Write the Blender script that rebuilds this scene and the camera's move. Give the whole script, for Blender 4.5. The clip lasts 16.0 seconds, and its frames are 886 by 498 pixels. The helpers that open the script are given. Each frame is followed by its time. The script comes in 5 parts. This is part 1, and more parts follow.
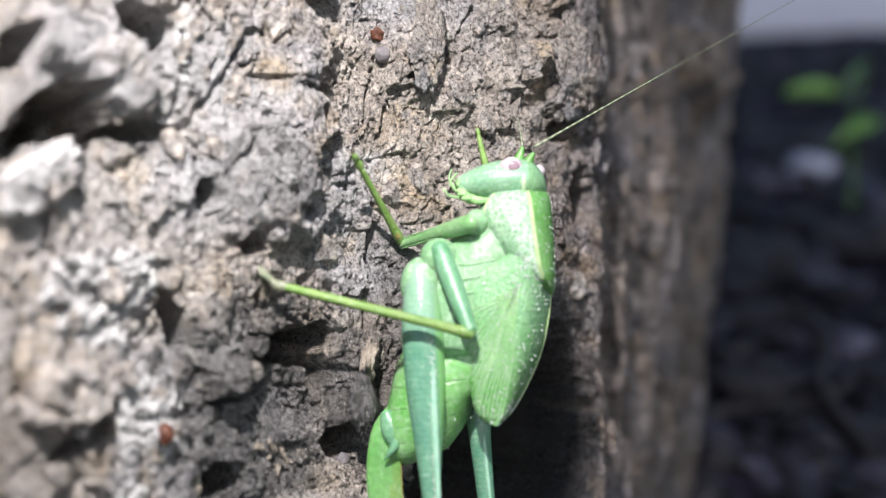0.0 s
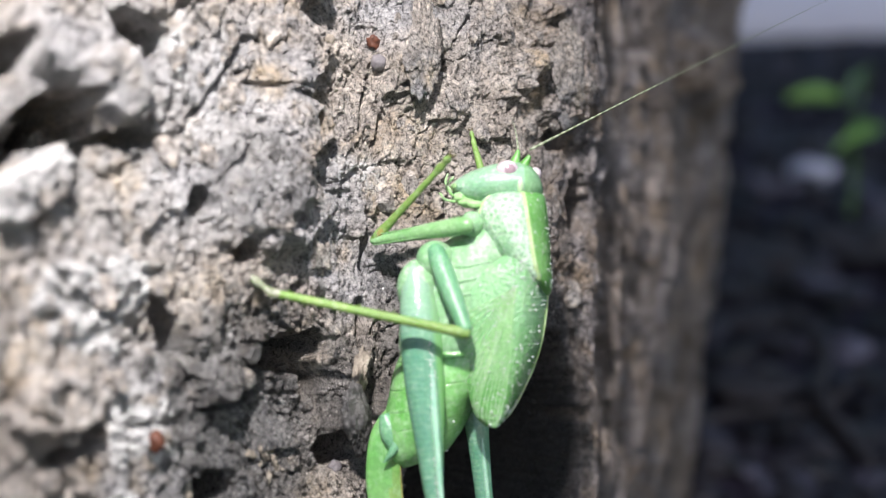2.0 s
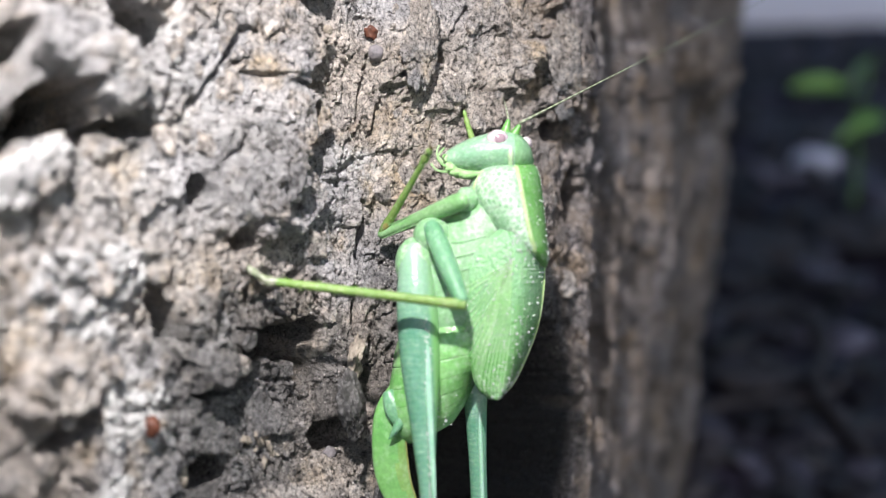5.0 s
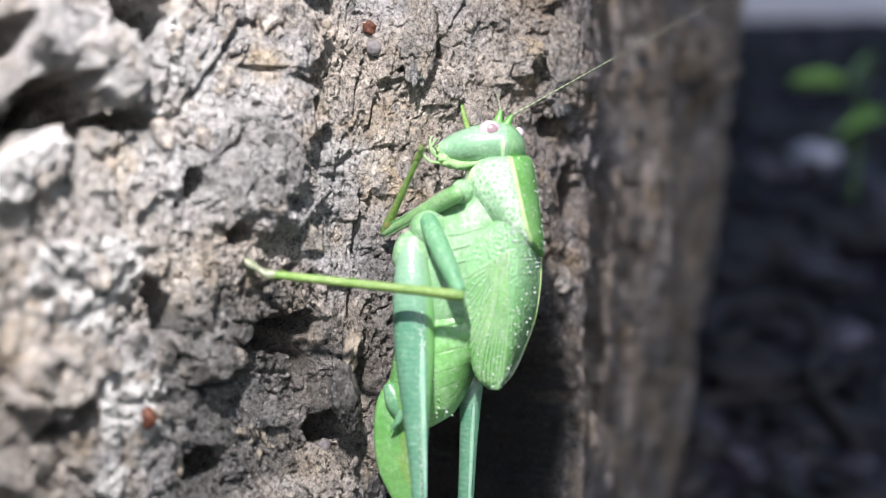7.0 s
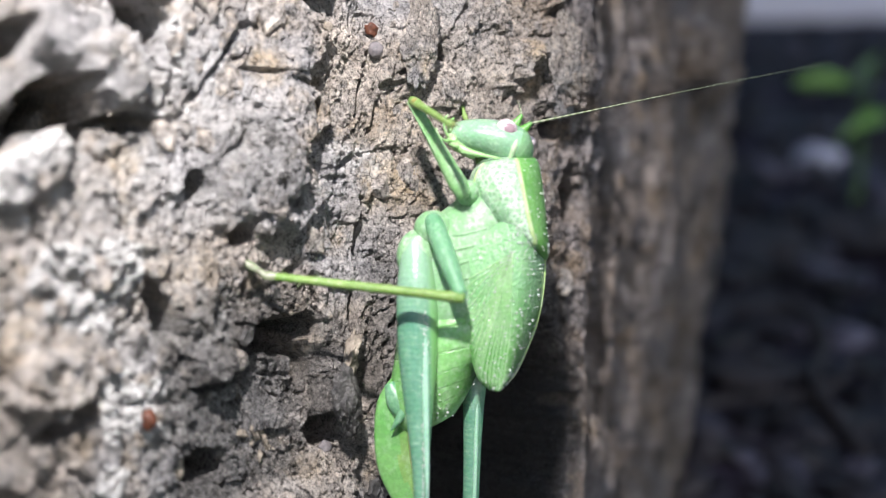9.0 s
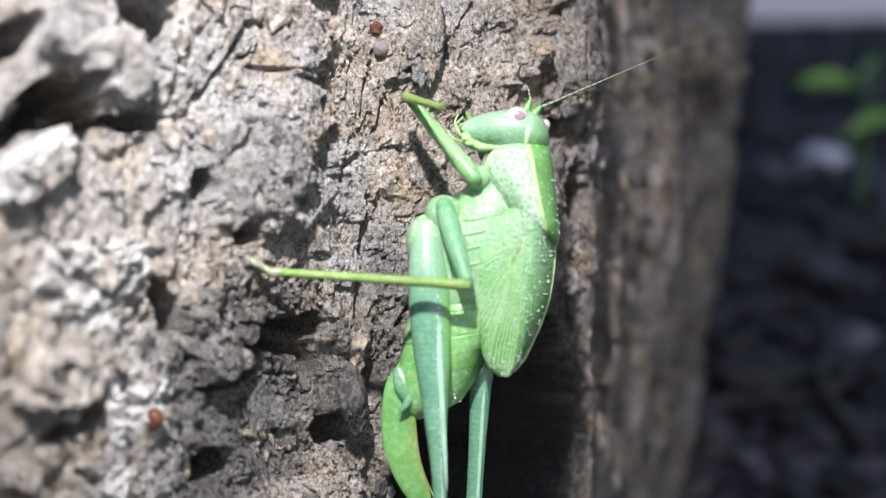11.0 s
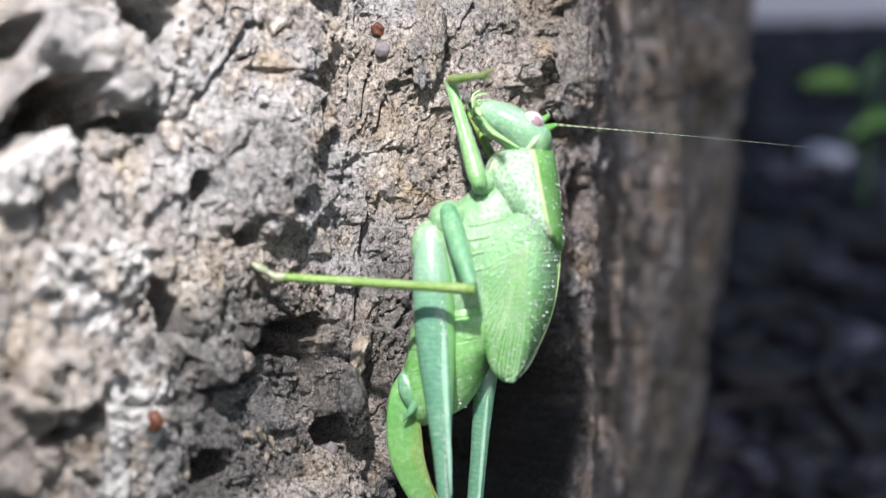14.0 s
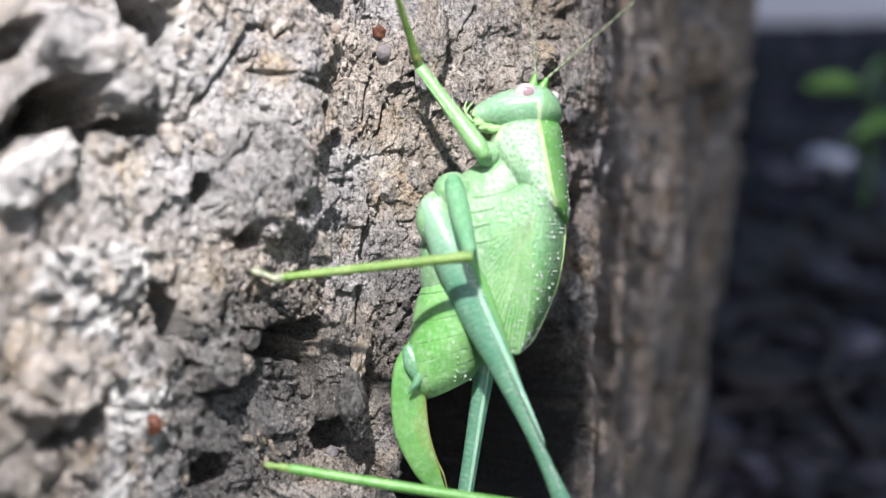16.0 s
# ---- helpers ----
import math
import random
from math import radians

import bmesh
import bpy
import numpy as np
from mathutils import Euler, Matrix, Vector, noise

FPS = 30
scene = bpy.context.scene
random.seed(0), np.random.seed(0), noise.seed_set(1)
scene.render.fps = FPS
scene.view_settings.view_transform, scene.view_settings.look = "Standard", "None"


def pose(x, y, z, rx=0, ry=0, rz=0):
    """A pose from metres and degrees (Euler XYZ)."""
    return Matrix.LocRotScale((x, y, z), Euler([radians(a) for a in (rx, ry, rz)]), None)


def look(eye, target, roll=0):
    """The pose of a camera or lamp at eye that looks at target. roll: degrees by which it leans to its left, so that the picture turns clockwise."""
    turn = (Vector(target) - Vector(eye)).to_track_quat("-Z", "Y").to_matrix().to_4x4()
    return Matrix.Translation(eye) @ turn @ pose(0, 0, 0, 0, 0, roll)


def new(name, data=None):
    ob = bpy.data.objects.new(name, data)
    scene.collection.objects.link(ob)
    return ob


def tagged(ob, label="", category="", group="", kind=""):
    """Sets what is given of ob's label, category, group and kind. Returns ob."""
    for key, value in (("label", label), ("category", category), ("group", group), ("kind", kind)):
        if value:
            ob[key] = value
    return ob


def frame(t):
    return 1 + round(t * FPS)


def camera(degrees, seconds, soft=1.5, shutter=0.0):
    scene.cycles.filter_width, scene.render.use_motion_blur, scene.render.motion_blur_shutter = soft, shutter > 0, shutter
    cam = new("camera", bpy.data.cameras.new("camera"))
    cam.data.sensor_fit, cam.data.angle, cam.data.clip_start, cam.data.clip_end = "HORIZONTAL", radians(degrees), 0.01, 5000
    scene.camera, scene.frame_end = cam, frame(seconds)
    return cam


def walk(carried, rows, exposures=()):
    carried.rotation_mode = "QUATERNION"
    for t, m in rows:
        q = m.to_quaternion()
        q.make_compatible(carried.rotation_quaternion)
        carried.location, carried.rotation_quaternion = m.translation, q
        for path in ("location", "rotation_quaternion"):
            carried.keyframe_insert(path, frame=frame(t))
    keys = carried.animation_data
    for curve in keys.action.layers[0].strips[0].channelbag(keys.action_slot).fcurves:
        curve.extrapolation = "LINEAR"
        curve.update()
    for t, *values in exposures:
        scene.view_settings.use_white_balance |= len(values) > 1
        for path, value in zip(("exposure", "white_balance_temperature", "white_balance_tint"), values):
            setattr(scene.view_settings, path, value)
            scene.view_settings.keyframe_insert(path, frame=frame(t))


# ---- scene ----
MM = 0.001
TILT, HEIGHT = -16, 0.11          # the hand looks down; metres above the soil
LEAN = pose(0, 0, HEIGHT, TILT)   # the foot of the trunk leans back by as much


def shot(x, y, z, pitch, yaw, roll):
    """The camera's pose, in millimetres before the leaning trunk."""
    return LEAN @ pose(x * MM, y * MM, z * MM, 0, 0, yaw) @ pose(0, 0, 0, pitch) @ pose(0, 0, 0, 0, roll) @ pose(0, 0, 0, 90)


def stand(x, y, z, turn):
    return LEAN @ pose(x * MM, y * MM, z * MM, 0, turn, 0)


def joint(x, y, z, nod, yaw):
    return pose(x * MM, y * MM, z * MM, 0, 0, yaw) @ pose(0, 0, 0, 0, nod, 0)


def limb(a, b):
    """A limb's pose: from joint a along its own y axis to joint b, its z axis to the viewer's side."""
    along = (Vector(b) - Vector(a)).normalized()
    side = along.cross(Vector((0, -1, 0.05))).normalized()
    up = side.cross(along)
    return Matrix.Translation(Vector(a) * MM) @ Matrix((side, along, up)).transposed().to_4x4()


# ---- camera ----
cam = camera(45.0, 16.0, soft=0.6)
cam.data.dof.use_dof = True
cam.data.dof.focus_distance = 0.1026
cam.data.dof.aperture_fstop = 14.0

# ---- light: open shade under a blue sky, and a torch held above the camera ----
world = bpy.data.worlds.new("sky")
scene.world = world
world.use_nodes = True
wn = world.node_tree
sky = wn.nodes.new("ShaderNodeTexSky")
sky.sky_type = "NISHITA"
sky.sun_disc = False
sky.sun_elevation = radians(38)
sky.sun_rotation = radians(150)
wn.links.new(sky.outputs[0], wn.nodes["Background"].inputs["Color"])
wn.nodes["Background"].inputs["Strength"].default_value = 0.122

torch_data = bpy.data.lights.new("torch", "SPOT")
torch_data.energy = 1.88
torch_data.color = (1.0, 0.945, 0.94)
torch_data.spot_size = radians(88)
torch_data.spot_blend = 1.0
torch_data.shadow_soft_size = 0.003
torch = new("torch", torch_data)
torch.matrix_world = LEAN @ look((-0.012, 0.002, 0.076), (-0.045, 0.1, 0.017))


# ---- materials ----
def rgb(r, g, b):
    return (r, g, b, 1.0)


class Nodes:
    """Short hand for building a node material."""

    def __init__(self, name, rough=0.6, **inputs):
        self.mat = bpy.data.materials.new(name)
        self.mat.use_nodes = True
        self.t = self.mat.node_tree
        self.b = self.t.nodes["Principled BSDF"]
        self.b.inputs["Roughness"].default_value = rough
        for key, value in inputs.items():
            self.b.inputs[key.replace("_", " ")].default_value = value
        self.c = self.t.nodes.new("ShaderNodeTexCoord").outputs["Object"]

    def noise(self, scale, detail=4.0, rough=0.6, stretch=None):
        n = self.t.nodes.new("ShaderNodeTexNoise")
        n.inputs["Scale"].default_value = scale
        n.inputs["Detail"].default_value = detail
        n.inputs["Roughness"].default_value = rough
        src = self.c
        if stretch:
            m = self.t.nodes.new("ShaderNodeMapping")
            m.inputs["Scale"].default_value = stretch
            self.t.links.new(src, m.inputs["Vector"])
            src = m.outputs[0]
        self.t.links.new(src, n.inputs["Vector"])
        return n.outputs["Fac"]

    def wave(self, scale, distort=1.0, axis="Y"):
        n = self.t.nodes.new("ShaderNodeTexWave")
        n.bands_direction = axis
        n.inputs["Scale"].default_value = scale
        n.inputs["Distortion"].default_value = distort
        n.inputs["Detail"].default_value = 1.0
        self.t.links.new(self.c, n.inputs["Vector"])
        return n.outputs["Fac"]

    def cells(self, scale, feature="F1", stretch=None):
        n = self.t.nodes.new("ShaderNodeTexVoronoi")
        n.feature = feature
        n.inputs["Scale"].default_value = scale
        self.t.links.new(self.c, n.inputs["Vector"])
        return n.outputs["Distance"]

    def attr(self, name):
        n = self.t.nodes.new("ShaderNodeAttribute")
        n.attribute_name = name
        return n.outputs["Fac"]

    def random(self):
        return self.t.nodes.new("ShaderNodeObjectInfo").outputs["Random"]

    def island(self):
        return self.t.nodes.new("ShaderNodeNewGeometry").outputs["Random Per Island"]

    def ramp(self, fac, *stops):
        r = self.t.nodes.new("ShaderNodeValToRGB")
        e = r.color_ramp.elements
        while len(e) < len(stops):
            e.new(0.5)
        for el, (p, c) in zip(e, stops):
            el.position, el.color = p, c if len(c) == 4 else (*c, 1)
        self.t.links.new(fac, r.inputs[0])
        return r.outputs[0]

    def mix(self, fac, a, b, kind="MIX"):
        m = self.t.nodes.new("ShaderNodeMix")
        m.data_type, m.blend_type = "RGBA", kind
        for sock, v in ((m.inputs[0], fac), (m.inputs[6], a), (m.inputs[7], b)):
            if hasattr(v, "is_output"):
                self.t.links.new(v, sock)
            else:
                sock.default_value = v
        return m.outputs[2]

    def math(self, op, a, b=0.0):
        m = self.t.nodes.new("ShaderNodeMath")
        m.operation = op
        m.use_clamp = op == "MULTIPLY_ADD"
        for sock, v in ((m.inputs[0], a), (m.inputs[1], b)):
            if hasattr(v, "is_output"):
                self.t.links.new(v, sock)
            else:
                sock.default_value = v
        return m.outputs[0]

    def colour(self, out):
        self.t.links.new(out, self.b.inputs["Base Color"])
        return self

    def rough(self, out):
        self.t.links.new(out, self.b.inputs["Roughness"])
        return self

    def bump(self, out, strength, distance):
        n = self.t.nodes.new("ShaderNodeBump")
        n.inputs["Strength"].default_value = strength
        n.inputs["Distance"].default_value = distance
        self.t.links.new(out, n.inputs["Height"])
        old = self.b.inputs["Normal"].links
        if old:
            self.t.links.new(old[0].from_socket, n.inputs["Normal"])
        self.t.links.new(n.outputs[0], self.b.inputs["Normal"])
        return self


def bark_material():
    m = Nodes("bark", 0.82)
    base = m.ramp(m.noise(300, 7, 0.75), (0.28, (0.13, 0.112, 0.10)), (0.42, (0.34, 0.30, 0.265)), (0.56, (0.52, 0.47, 0.42)), (0.72, (0.76, 0.70, 0.63)))
    grey = m.ramp(m.noise(420, 6, 0.75), (0.3, (0.20, 0.20, 0.21)), (0.7, (0.60, 0.59, 0.60)))
    col = m.mix(m.ramp(m.noise(70, 3), (0.42, (0, 0, 0)), (0.62, (1, 1, 1))), base, grey)
    ochre = m.ramp(m.noise(170, 5), (0.52, (0, 0, 0)), (0.70, (0.75, 0.75, 0.75)))
    col = m.mix(ochre, col, rgb(0.52, 0.40, 0.25))
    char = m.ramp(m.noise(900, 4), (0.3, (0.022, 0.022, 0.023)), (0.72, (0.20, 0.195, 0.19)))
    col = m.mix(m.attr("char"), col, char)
    # grains and specks
    grain = m.ramp(m.noise(2300, 5, 0.8), (0.37, (0.13, 0.12, 0.115)), (0.47, (0.86, 0.86, 0.86)), (0.63, (1.55, 1.52, 1.48)))
    col = m.mix(1.0, col, grain, "MULTIPLY")
    speck = m.ramp(m.noise(3800, 2), (0.64, (0, 0, 0)), (0.71, (0.8, 0.8, 0.8)))
    col = m.mix(speck, col, rgb(0.78, 0.73, 0.67))
    pale = m.ramp(m.noise(1900, 4, 0.7), (0.32, (0.46, 0.44, 0.42)), (0.45, (0.80, 0.79, 0.78)), (0.7, (0.93, 0.92, 0.91)))
    col = m.mix(m.attr("lichen"), col, pale)
    # near black: the shade inside the hollow, put into the colour
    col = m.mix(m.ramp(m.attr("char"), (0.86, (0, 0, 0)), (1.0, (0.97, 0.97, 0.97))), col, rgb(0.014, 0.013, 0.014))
    crack = m.ramp(m.cells(950, "DISTANCE_TO_EDGE"), (0.0, (1, 1, 1)), (0.05, (0, 0, 0)))
    gate = m.ramp(m.noise(500, 3), (0.50, (0, 0, 0)), (0.60, (0.85, 0.85, 0.85)))
    col = m.mix(m.mix(1.0, crack, gate, "MULTIPLY"), col, rgb(0.035, 0.03, 0.028))
    # unweathered brown bark on the far shoulder, with upright dark streaks
    streak = m.ramp(m.noise(1, 5, 0.7, (420, 420, 60)), (0.38, (0.36, 0.33, 0.32)), (0.51, (0.72, 0.685, 0.69)), (0.63, (1.16, 1.10, 1.10)))
    col = m.mix(m.attr("brown"), col, m.mix(1.0, col, streak, "MULTIPLY"))
    m.colour(col)
    dry = m.ramp(m.noise(1500, 3), (0.35, (0.24, 0.24, 0.24)), (0.6, (0.85, 0.85, 0.85)))
    m.rough(m.mix(m.attr("char"), dry, m.ramp(m.noise(2500, 3), (0.35, (0.13, 0.13, 0.13)), (0.65, (0.5, 0.5, 0.5)))))
    m.bump(m.noise(1100, 6, 0.8), 1.0, 0.0007)
    m.bump(m.noise(3600, 4, 0.8), 1.0, 0.0004)
    # the sooty crust is damp; the shade-painted hollow shares its coat
    m.t.links.new(m.math("MULTIPLY", m.attr("char"), 1.1), m.b.inputs["Coat Weight"])
    m.b.inputs["Coat Roughness"].default_value = 0.09
    m.t.links.new(m.b.inputs["Normal"].links[0].from_socket, m.b.inputs["Coat Normal"])
    return m.mat


def skin(name, low, high, rough=0.36, grain=900, sss=0.30, bump=0.00010, coat=0.0, milk=0.15):
    """An insect's cuticle: waxy, finely grained, a little translucent."""
    m = Nodes(name, rough)
    m.b.inputs["Subsurface Weight"].default_value = sss
    m.b.inputs["Subsurface Radius"].default_value = (0.5, 1.0, 0.35)
    m.b.inputs["Subsurface Scale"].default_value = 0.00035
    m.b.inputs["Coat Weight"].default_value = coat
    low, high = ((0.66 * q[0], 0.755 * q[1], 0.645 * q[2]) for q in (low, high))
    c = m.ramp(m.noise(grain * 0.35, 4), (0.32, low), (0.68, high))
    fine = m.ramp(m.noise(grain * 4, 2), (0.42, (0.89, 0.89, 0.89)), (0.64, (1.07, 1.07, 1.07)))
    # milky blotches under the surface
    spots = m.ramp(m.noise(grain * 1.9, 5, 0.7), (0.50, (0, 0, 0)), (0.66, (milk, milk, milk)))
    c = m.mix(spots, c, rgb(0.66, 0.80, 0.64))
    m.colour(m.mix(1.0, c, fine, "MULTIPLY"))
    m.bump(m.noise(grain * 3, 3), 0.5, bump)
    return m


MINT = skin("mint_cuticle", (0.28, 0.50, 0.28), (0.42, 0.62, 0.41), 0.42, 700, 0.4, 0.00016, 0.12, 0.38).mat
LEAF = skin("leaf_green_cuticle", (0.16, 0.42, 0.09), (0.28, 0.56, 0.18)).mat
TEAL = skin("teal_cuticle", (0.15, 0.37, 0.22), (0.26, 0.48, 0.32), 0.36).mat
OLIVE = skin("olive_cuticle", (0.20, 0.34, 0.07), (0.36, 0.47, 0.16), 0.36, 1300, 0.3, 0.0003).mat
YELLOW = skin("yellow_cuticle", (0.54, 0.70, 0.32), (0.68, 0.80, 0.46)).mat
KNEE = skin("ochre_cuticle", (0.38, 0.30, 0.10), (0.52, 0.44, 0.18)).mat
HIND = skin("thigh_cuticle", (0.15, 0.36, 0.26), (0.25, 0.46, 0.35), 0.22, 900, 0.3, 0.00010, 0.3)
across = HIND.t.nodes.new("ShaderNodeSeparateXYZ")
HIND.t.links.new(HIND.c, across.inputs[0])
half = HIND.ramp(HIND.math("MULTIPLY", HIND.math("ADD", across.outputs[0], 0.0004), 900), (0.0, (0, 0, 0)), (0.5, (1, 1, 1)))
rungs = HIND.mix(1.0, HIND.ramp(HIND.wave(620, 3.0), (0.40, (0, 0, 0)), (0.95, (0.34, 0.34, 0.34))), half, "MULTIPLY")
HIND.colour(HIND.mix(rungs, HIND.b.inputs["Base Color"].links[0].from_socket, rgb(0.075, 0.22, 0.16)))
# leaf green behind the rib
behind = HIND.ramp(HIND.math("MULTIPLY", HIND.math("ADD", across.outputs[0], 0.0013), 2200), (0.0, (0.8, 0.8, 0.8)), (0.9, (0, 0, 0)))
HIND.colour(HIND.mix(behind, HIND.b.inputs["Base Color"].links[0].from_socket, rgb(0.17, 0.40, 0.11)))
# paler where it joins the body
root = HIND.ramp(HIND.math("MULTIPLY", HIND.math("ADD", across.outputs[1], 0.002), 110), (0.0, (0.8, 0.8, 0.8)), (0.9, (0, 0, 0)))
HIND.colour(HIND.mix(root, HIND.b.inputs["Base Color"].links[0].from_socket, rgb(0.33, 0.50, 0.35)))
HIND.bump(HIND.wave(620, 3.0), 0.10, 0.00004)
HINDSKIN = HIND.mat
OVI = skin("ovipositor_edge_cuticle", (0.20, 0.42, 0.11), (0.36, 0.50, 0.18), 0.3, 500).mat
ABDOMEN = skin("abdomen_cuticle", (0.24, 0.58, 0.17), (0.42, 0.72, 0.34), 0.22, 700, 0.4, 0.00018, 0.3, 0.3).mat
SHANK = skin("shank_cuticle", (0.24, 0.47, 0.20), (0.40, 0.60, 0.34), 0.28, 900, 0.4).mat
PAD = skin("pale_foot", (0.20, 0.19, 0.13), (0.46, 0.44, 0.36)).mat
BROWN = skin("brown_cuticle", (0.10, 0.06, 0.03), (0.20, 0.13, 0.07)).mat


def eye_material():
    m = Nodes("eye", 0.18)
    m.b.inputs["Coat Weight"].default_value = 0.6
    m.colour(m.ramp(m.noise(900, 2), (0.35, (0.52, 0.43, 0.46)), (0.65, (0.72, 0.66, 0.66))))
    m.bump(m.cells(9000), 0.3, 0.00003)
    return m.mat


EYE = eye_material()
PUPIL = Nodes("pseudopupil", 0.12, Base_Color=rgb(0.30, 0.21, 0.24)).mat


def dew_material():
    m = Nodes("dew", 0.07, IOR=1.36)
    m.b.inputs["Transmission Weight"].default_value = 0.5
    m.b.inputs["Coat Weight"].default_value = 0.5
    m.b.inputs["Base Color"].default_value = rgb(0.95, 1.0, 0.95)
    return m.mat


DEW = dew_material()
BARK = bark_material()


def simple(name, low, high, scale, rough=0.8, bump=0.0, fine=None):
    m = Nodes(name, rough)
    m.colour(m.ramp(m.noise(scale, 5, 0.65), (0.32, low), (0.68, high)))
    if bump:
        m.bump(m.noise(fine or scale * 3, 4, 0.7), 0.7, bump)
    return m.mat


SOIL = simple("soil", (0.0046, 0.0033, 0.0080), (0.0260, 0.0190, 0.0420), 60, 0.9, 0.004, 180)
PAVING = simple("pale_paving", (0.82, 0.79, 0.90), (0.90, 0.87, 0.96), 6, 0.45, 0.0001, 12)
STONE = simple("pale_stone", (0.48, 0.48, 0.60), (0.80, 0.80, 0.94), 90, 0.7, 0.0006)
DULLSTONE = simple("dull_stone", (0.07, 0.065, 0.09), (0.19, 0.18, 0.24), 90, 0.7, 0.0006)
LITTER = simple("dead_leaf", (0.012, 0.010, 0.011), (0.05, 0.042, 0.045), 70, 0.8, 0.0005)
WEED = skin("weed_leaf", (0.48, 0.80, 0.24), (0.66, 0.98, 0.38), 0.4, 60, 0.1, 0.0002).mat
STEM = simple("weed_stem", (0.10, 0.22, 0.05), (0.20, 0.34, 0.08), 200, 0.6)
RED = simple("red_husk", (0.05, 0.018, 0.010), (0.16, 0.055, 0.03), 900, 0.55, 0.0001)
CREAM = simple("cream_chip", (0.14, 0.115, 0.09), (0.42, 0.37, 0.30), 1100, 0.7, 0.0004)
SOOT = simple("sooty_bark", (0.018, 0.018, 0.019), (0.11, 0.105, 0.10), 900, 0.35, 0.0004, 2200)
GREYCHIP = simple("grey_husk", (0.08, 0.074, 0.08), (0.24, 0.22, 0.225), 700, 0.6, 0.0002)


# ---- mesh helpers ----
def part(name, bm, material, parent=None, label="", smooth=True):
    me = bpy.data.meshes.new(name)
    bm.to_mesh(me)
    bm.free()
    for p in me.polygons:
        p.use_smooth = smooth
    me.materials.append(material)
    ob = new(name, me)
    if parent is not None:
        ob.parent = parent
    if label:
        ob["label"] = label
    return ob


def skin_rings(bm, rings, cap=True):
    """Faces between rings of equally many vertices, closed at both ends."""
    n = len(rings[0])
    for a, b in zip(rings, rings[1:]):
        for i in range(n):
            bm.faces.new((a[i], a[(i + 1) % n], b[(i + 1) % n], b[i]))
    if cap:
        bm.faces.new(list(reversed(rings[0])))
        bm.faces.new(rings[-1])
    bmesh.ops.recalc_face_normals(bm, faces=bm.faces)
    return bm


def smooth_list(rows, count):
    """Rows of numbers resampled with a cubic through them."""
    rows = [tuple(r) for r in rows]
    out = []
    n = len(rows) - 1
    for k in range(count):
        f = k / (count - 1) * n
        i = min(int(f), n - 1)
        u = f - i
        p0, p1, p2, p3 = rows[max(i - 1, 0)], rows[i], rows[i + 1], rows[min(i + 2, n)]
        out.append(tuple(0.5 * (2 * b + (c - a) * u + (2 * a - 5 * b + 4 * c - d) * u * u + (3 * b - a - 3 * c + d) * u ** 3)
                         for a, b, c, d in zip(p0, p1, p2, p3)))
    return out


def stack(rows, count=28, seg=28, power=2.0, groove=None, slant=(0.0, 0.0)):
    """A body of level sections: rows of (z, left x, right x, middle y, half depth), in millimetres."""
    bm = bmesh.new()
    rings = []
    for k, (z, xl, xr, y, b) in enumerate(smooth_list(rows, count)):
        cx, a = (xl + xr) / 2, max((xr - xl) / 2, 0.02)
        f = groove(k / (count - 1)) if groove else 1.0
        ring = []
        for i in range(seg):
            w = 2 * math.pi * i / seg
            c, s = math.cos(w), math.sin(w)
            ring.append(bm.verts.new(((cx + a * f * math.copysign(abs(c) ** (2 / power), c)) * MM,
                                      (y + max(b, 0.02) * f * math.copysign(abs(s) ** (2 / power), s)) * MM, (z - (slant[0] + (slant[1] - slant[0]) * k / (count - 1)) * a * c) * MM)))
        rings.append(ring)
    return skin_rings(bm, rings)


def tube(points, count=20, seg=12):
    """A bent tube: rows of (x, y, z, half width, half depth) in millimetres."""
    bm = bmesh.new()
    pts = smooth_list(points, count)
    rings = []
    for k, (x, y, z, a, b) in enumerate(pts):
        q, r = pts[max(k - 1, 0)], pts[min(k + 1, count - 1)]
        along = (Vector(r[:3]) - Vector(q[:3])).normalized()
        side = along.cross(Vector((0.02, -1, 0.03))).normalized()
        if side.length < 0.5:
            side = Vector((1, 0, 0))
        up = side.cross(along)
        c = Vector((x, y, z))
        rings.append([bm.verts.new((c + side * max(a, 0.01) * math.cos(2 * math.pi * i / seg) + up * max(b, 0.01) * math.sin(2 * math.pi * i / seg)) * MM)
                      for i in range(seg)])
    return skin_rings(bm, rings)


def rod(profile, bend=0.0, count=26, seg=14):
    """A limb along y, rows of (y, half width, half depth) in millimetres, bowed by bend."""
    length = profile[-1][0]
    rows = []
    for y, a, b in smooth_list(profile, count):
        rows.append((y, a, b, bend * math.sin(math.pi * y / length)))
    bm = bmesh.new()
    rings = []
    for y, a, b, h in rows:
        rings.append([bm.verts.new((max(a, 0.015) * math.cos(2 * math.pi * i / seg) * MM, y * MM, (h + max(b, 0.015) * math.sin(2 * math.pi * i / seg)) * MM))
                      for i in range(seg)])
    return skin_rings(bm, rings)


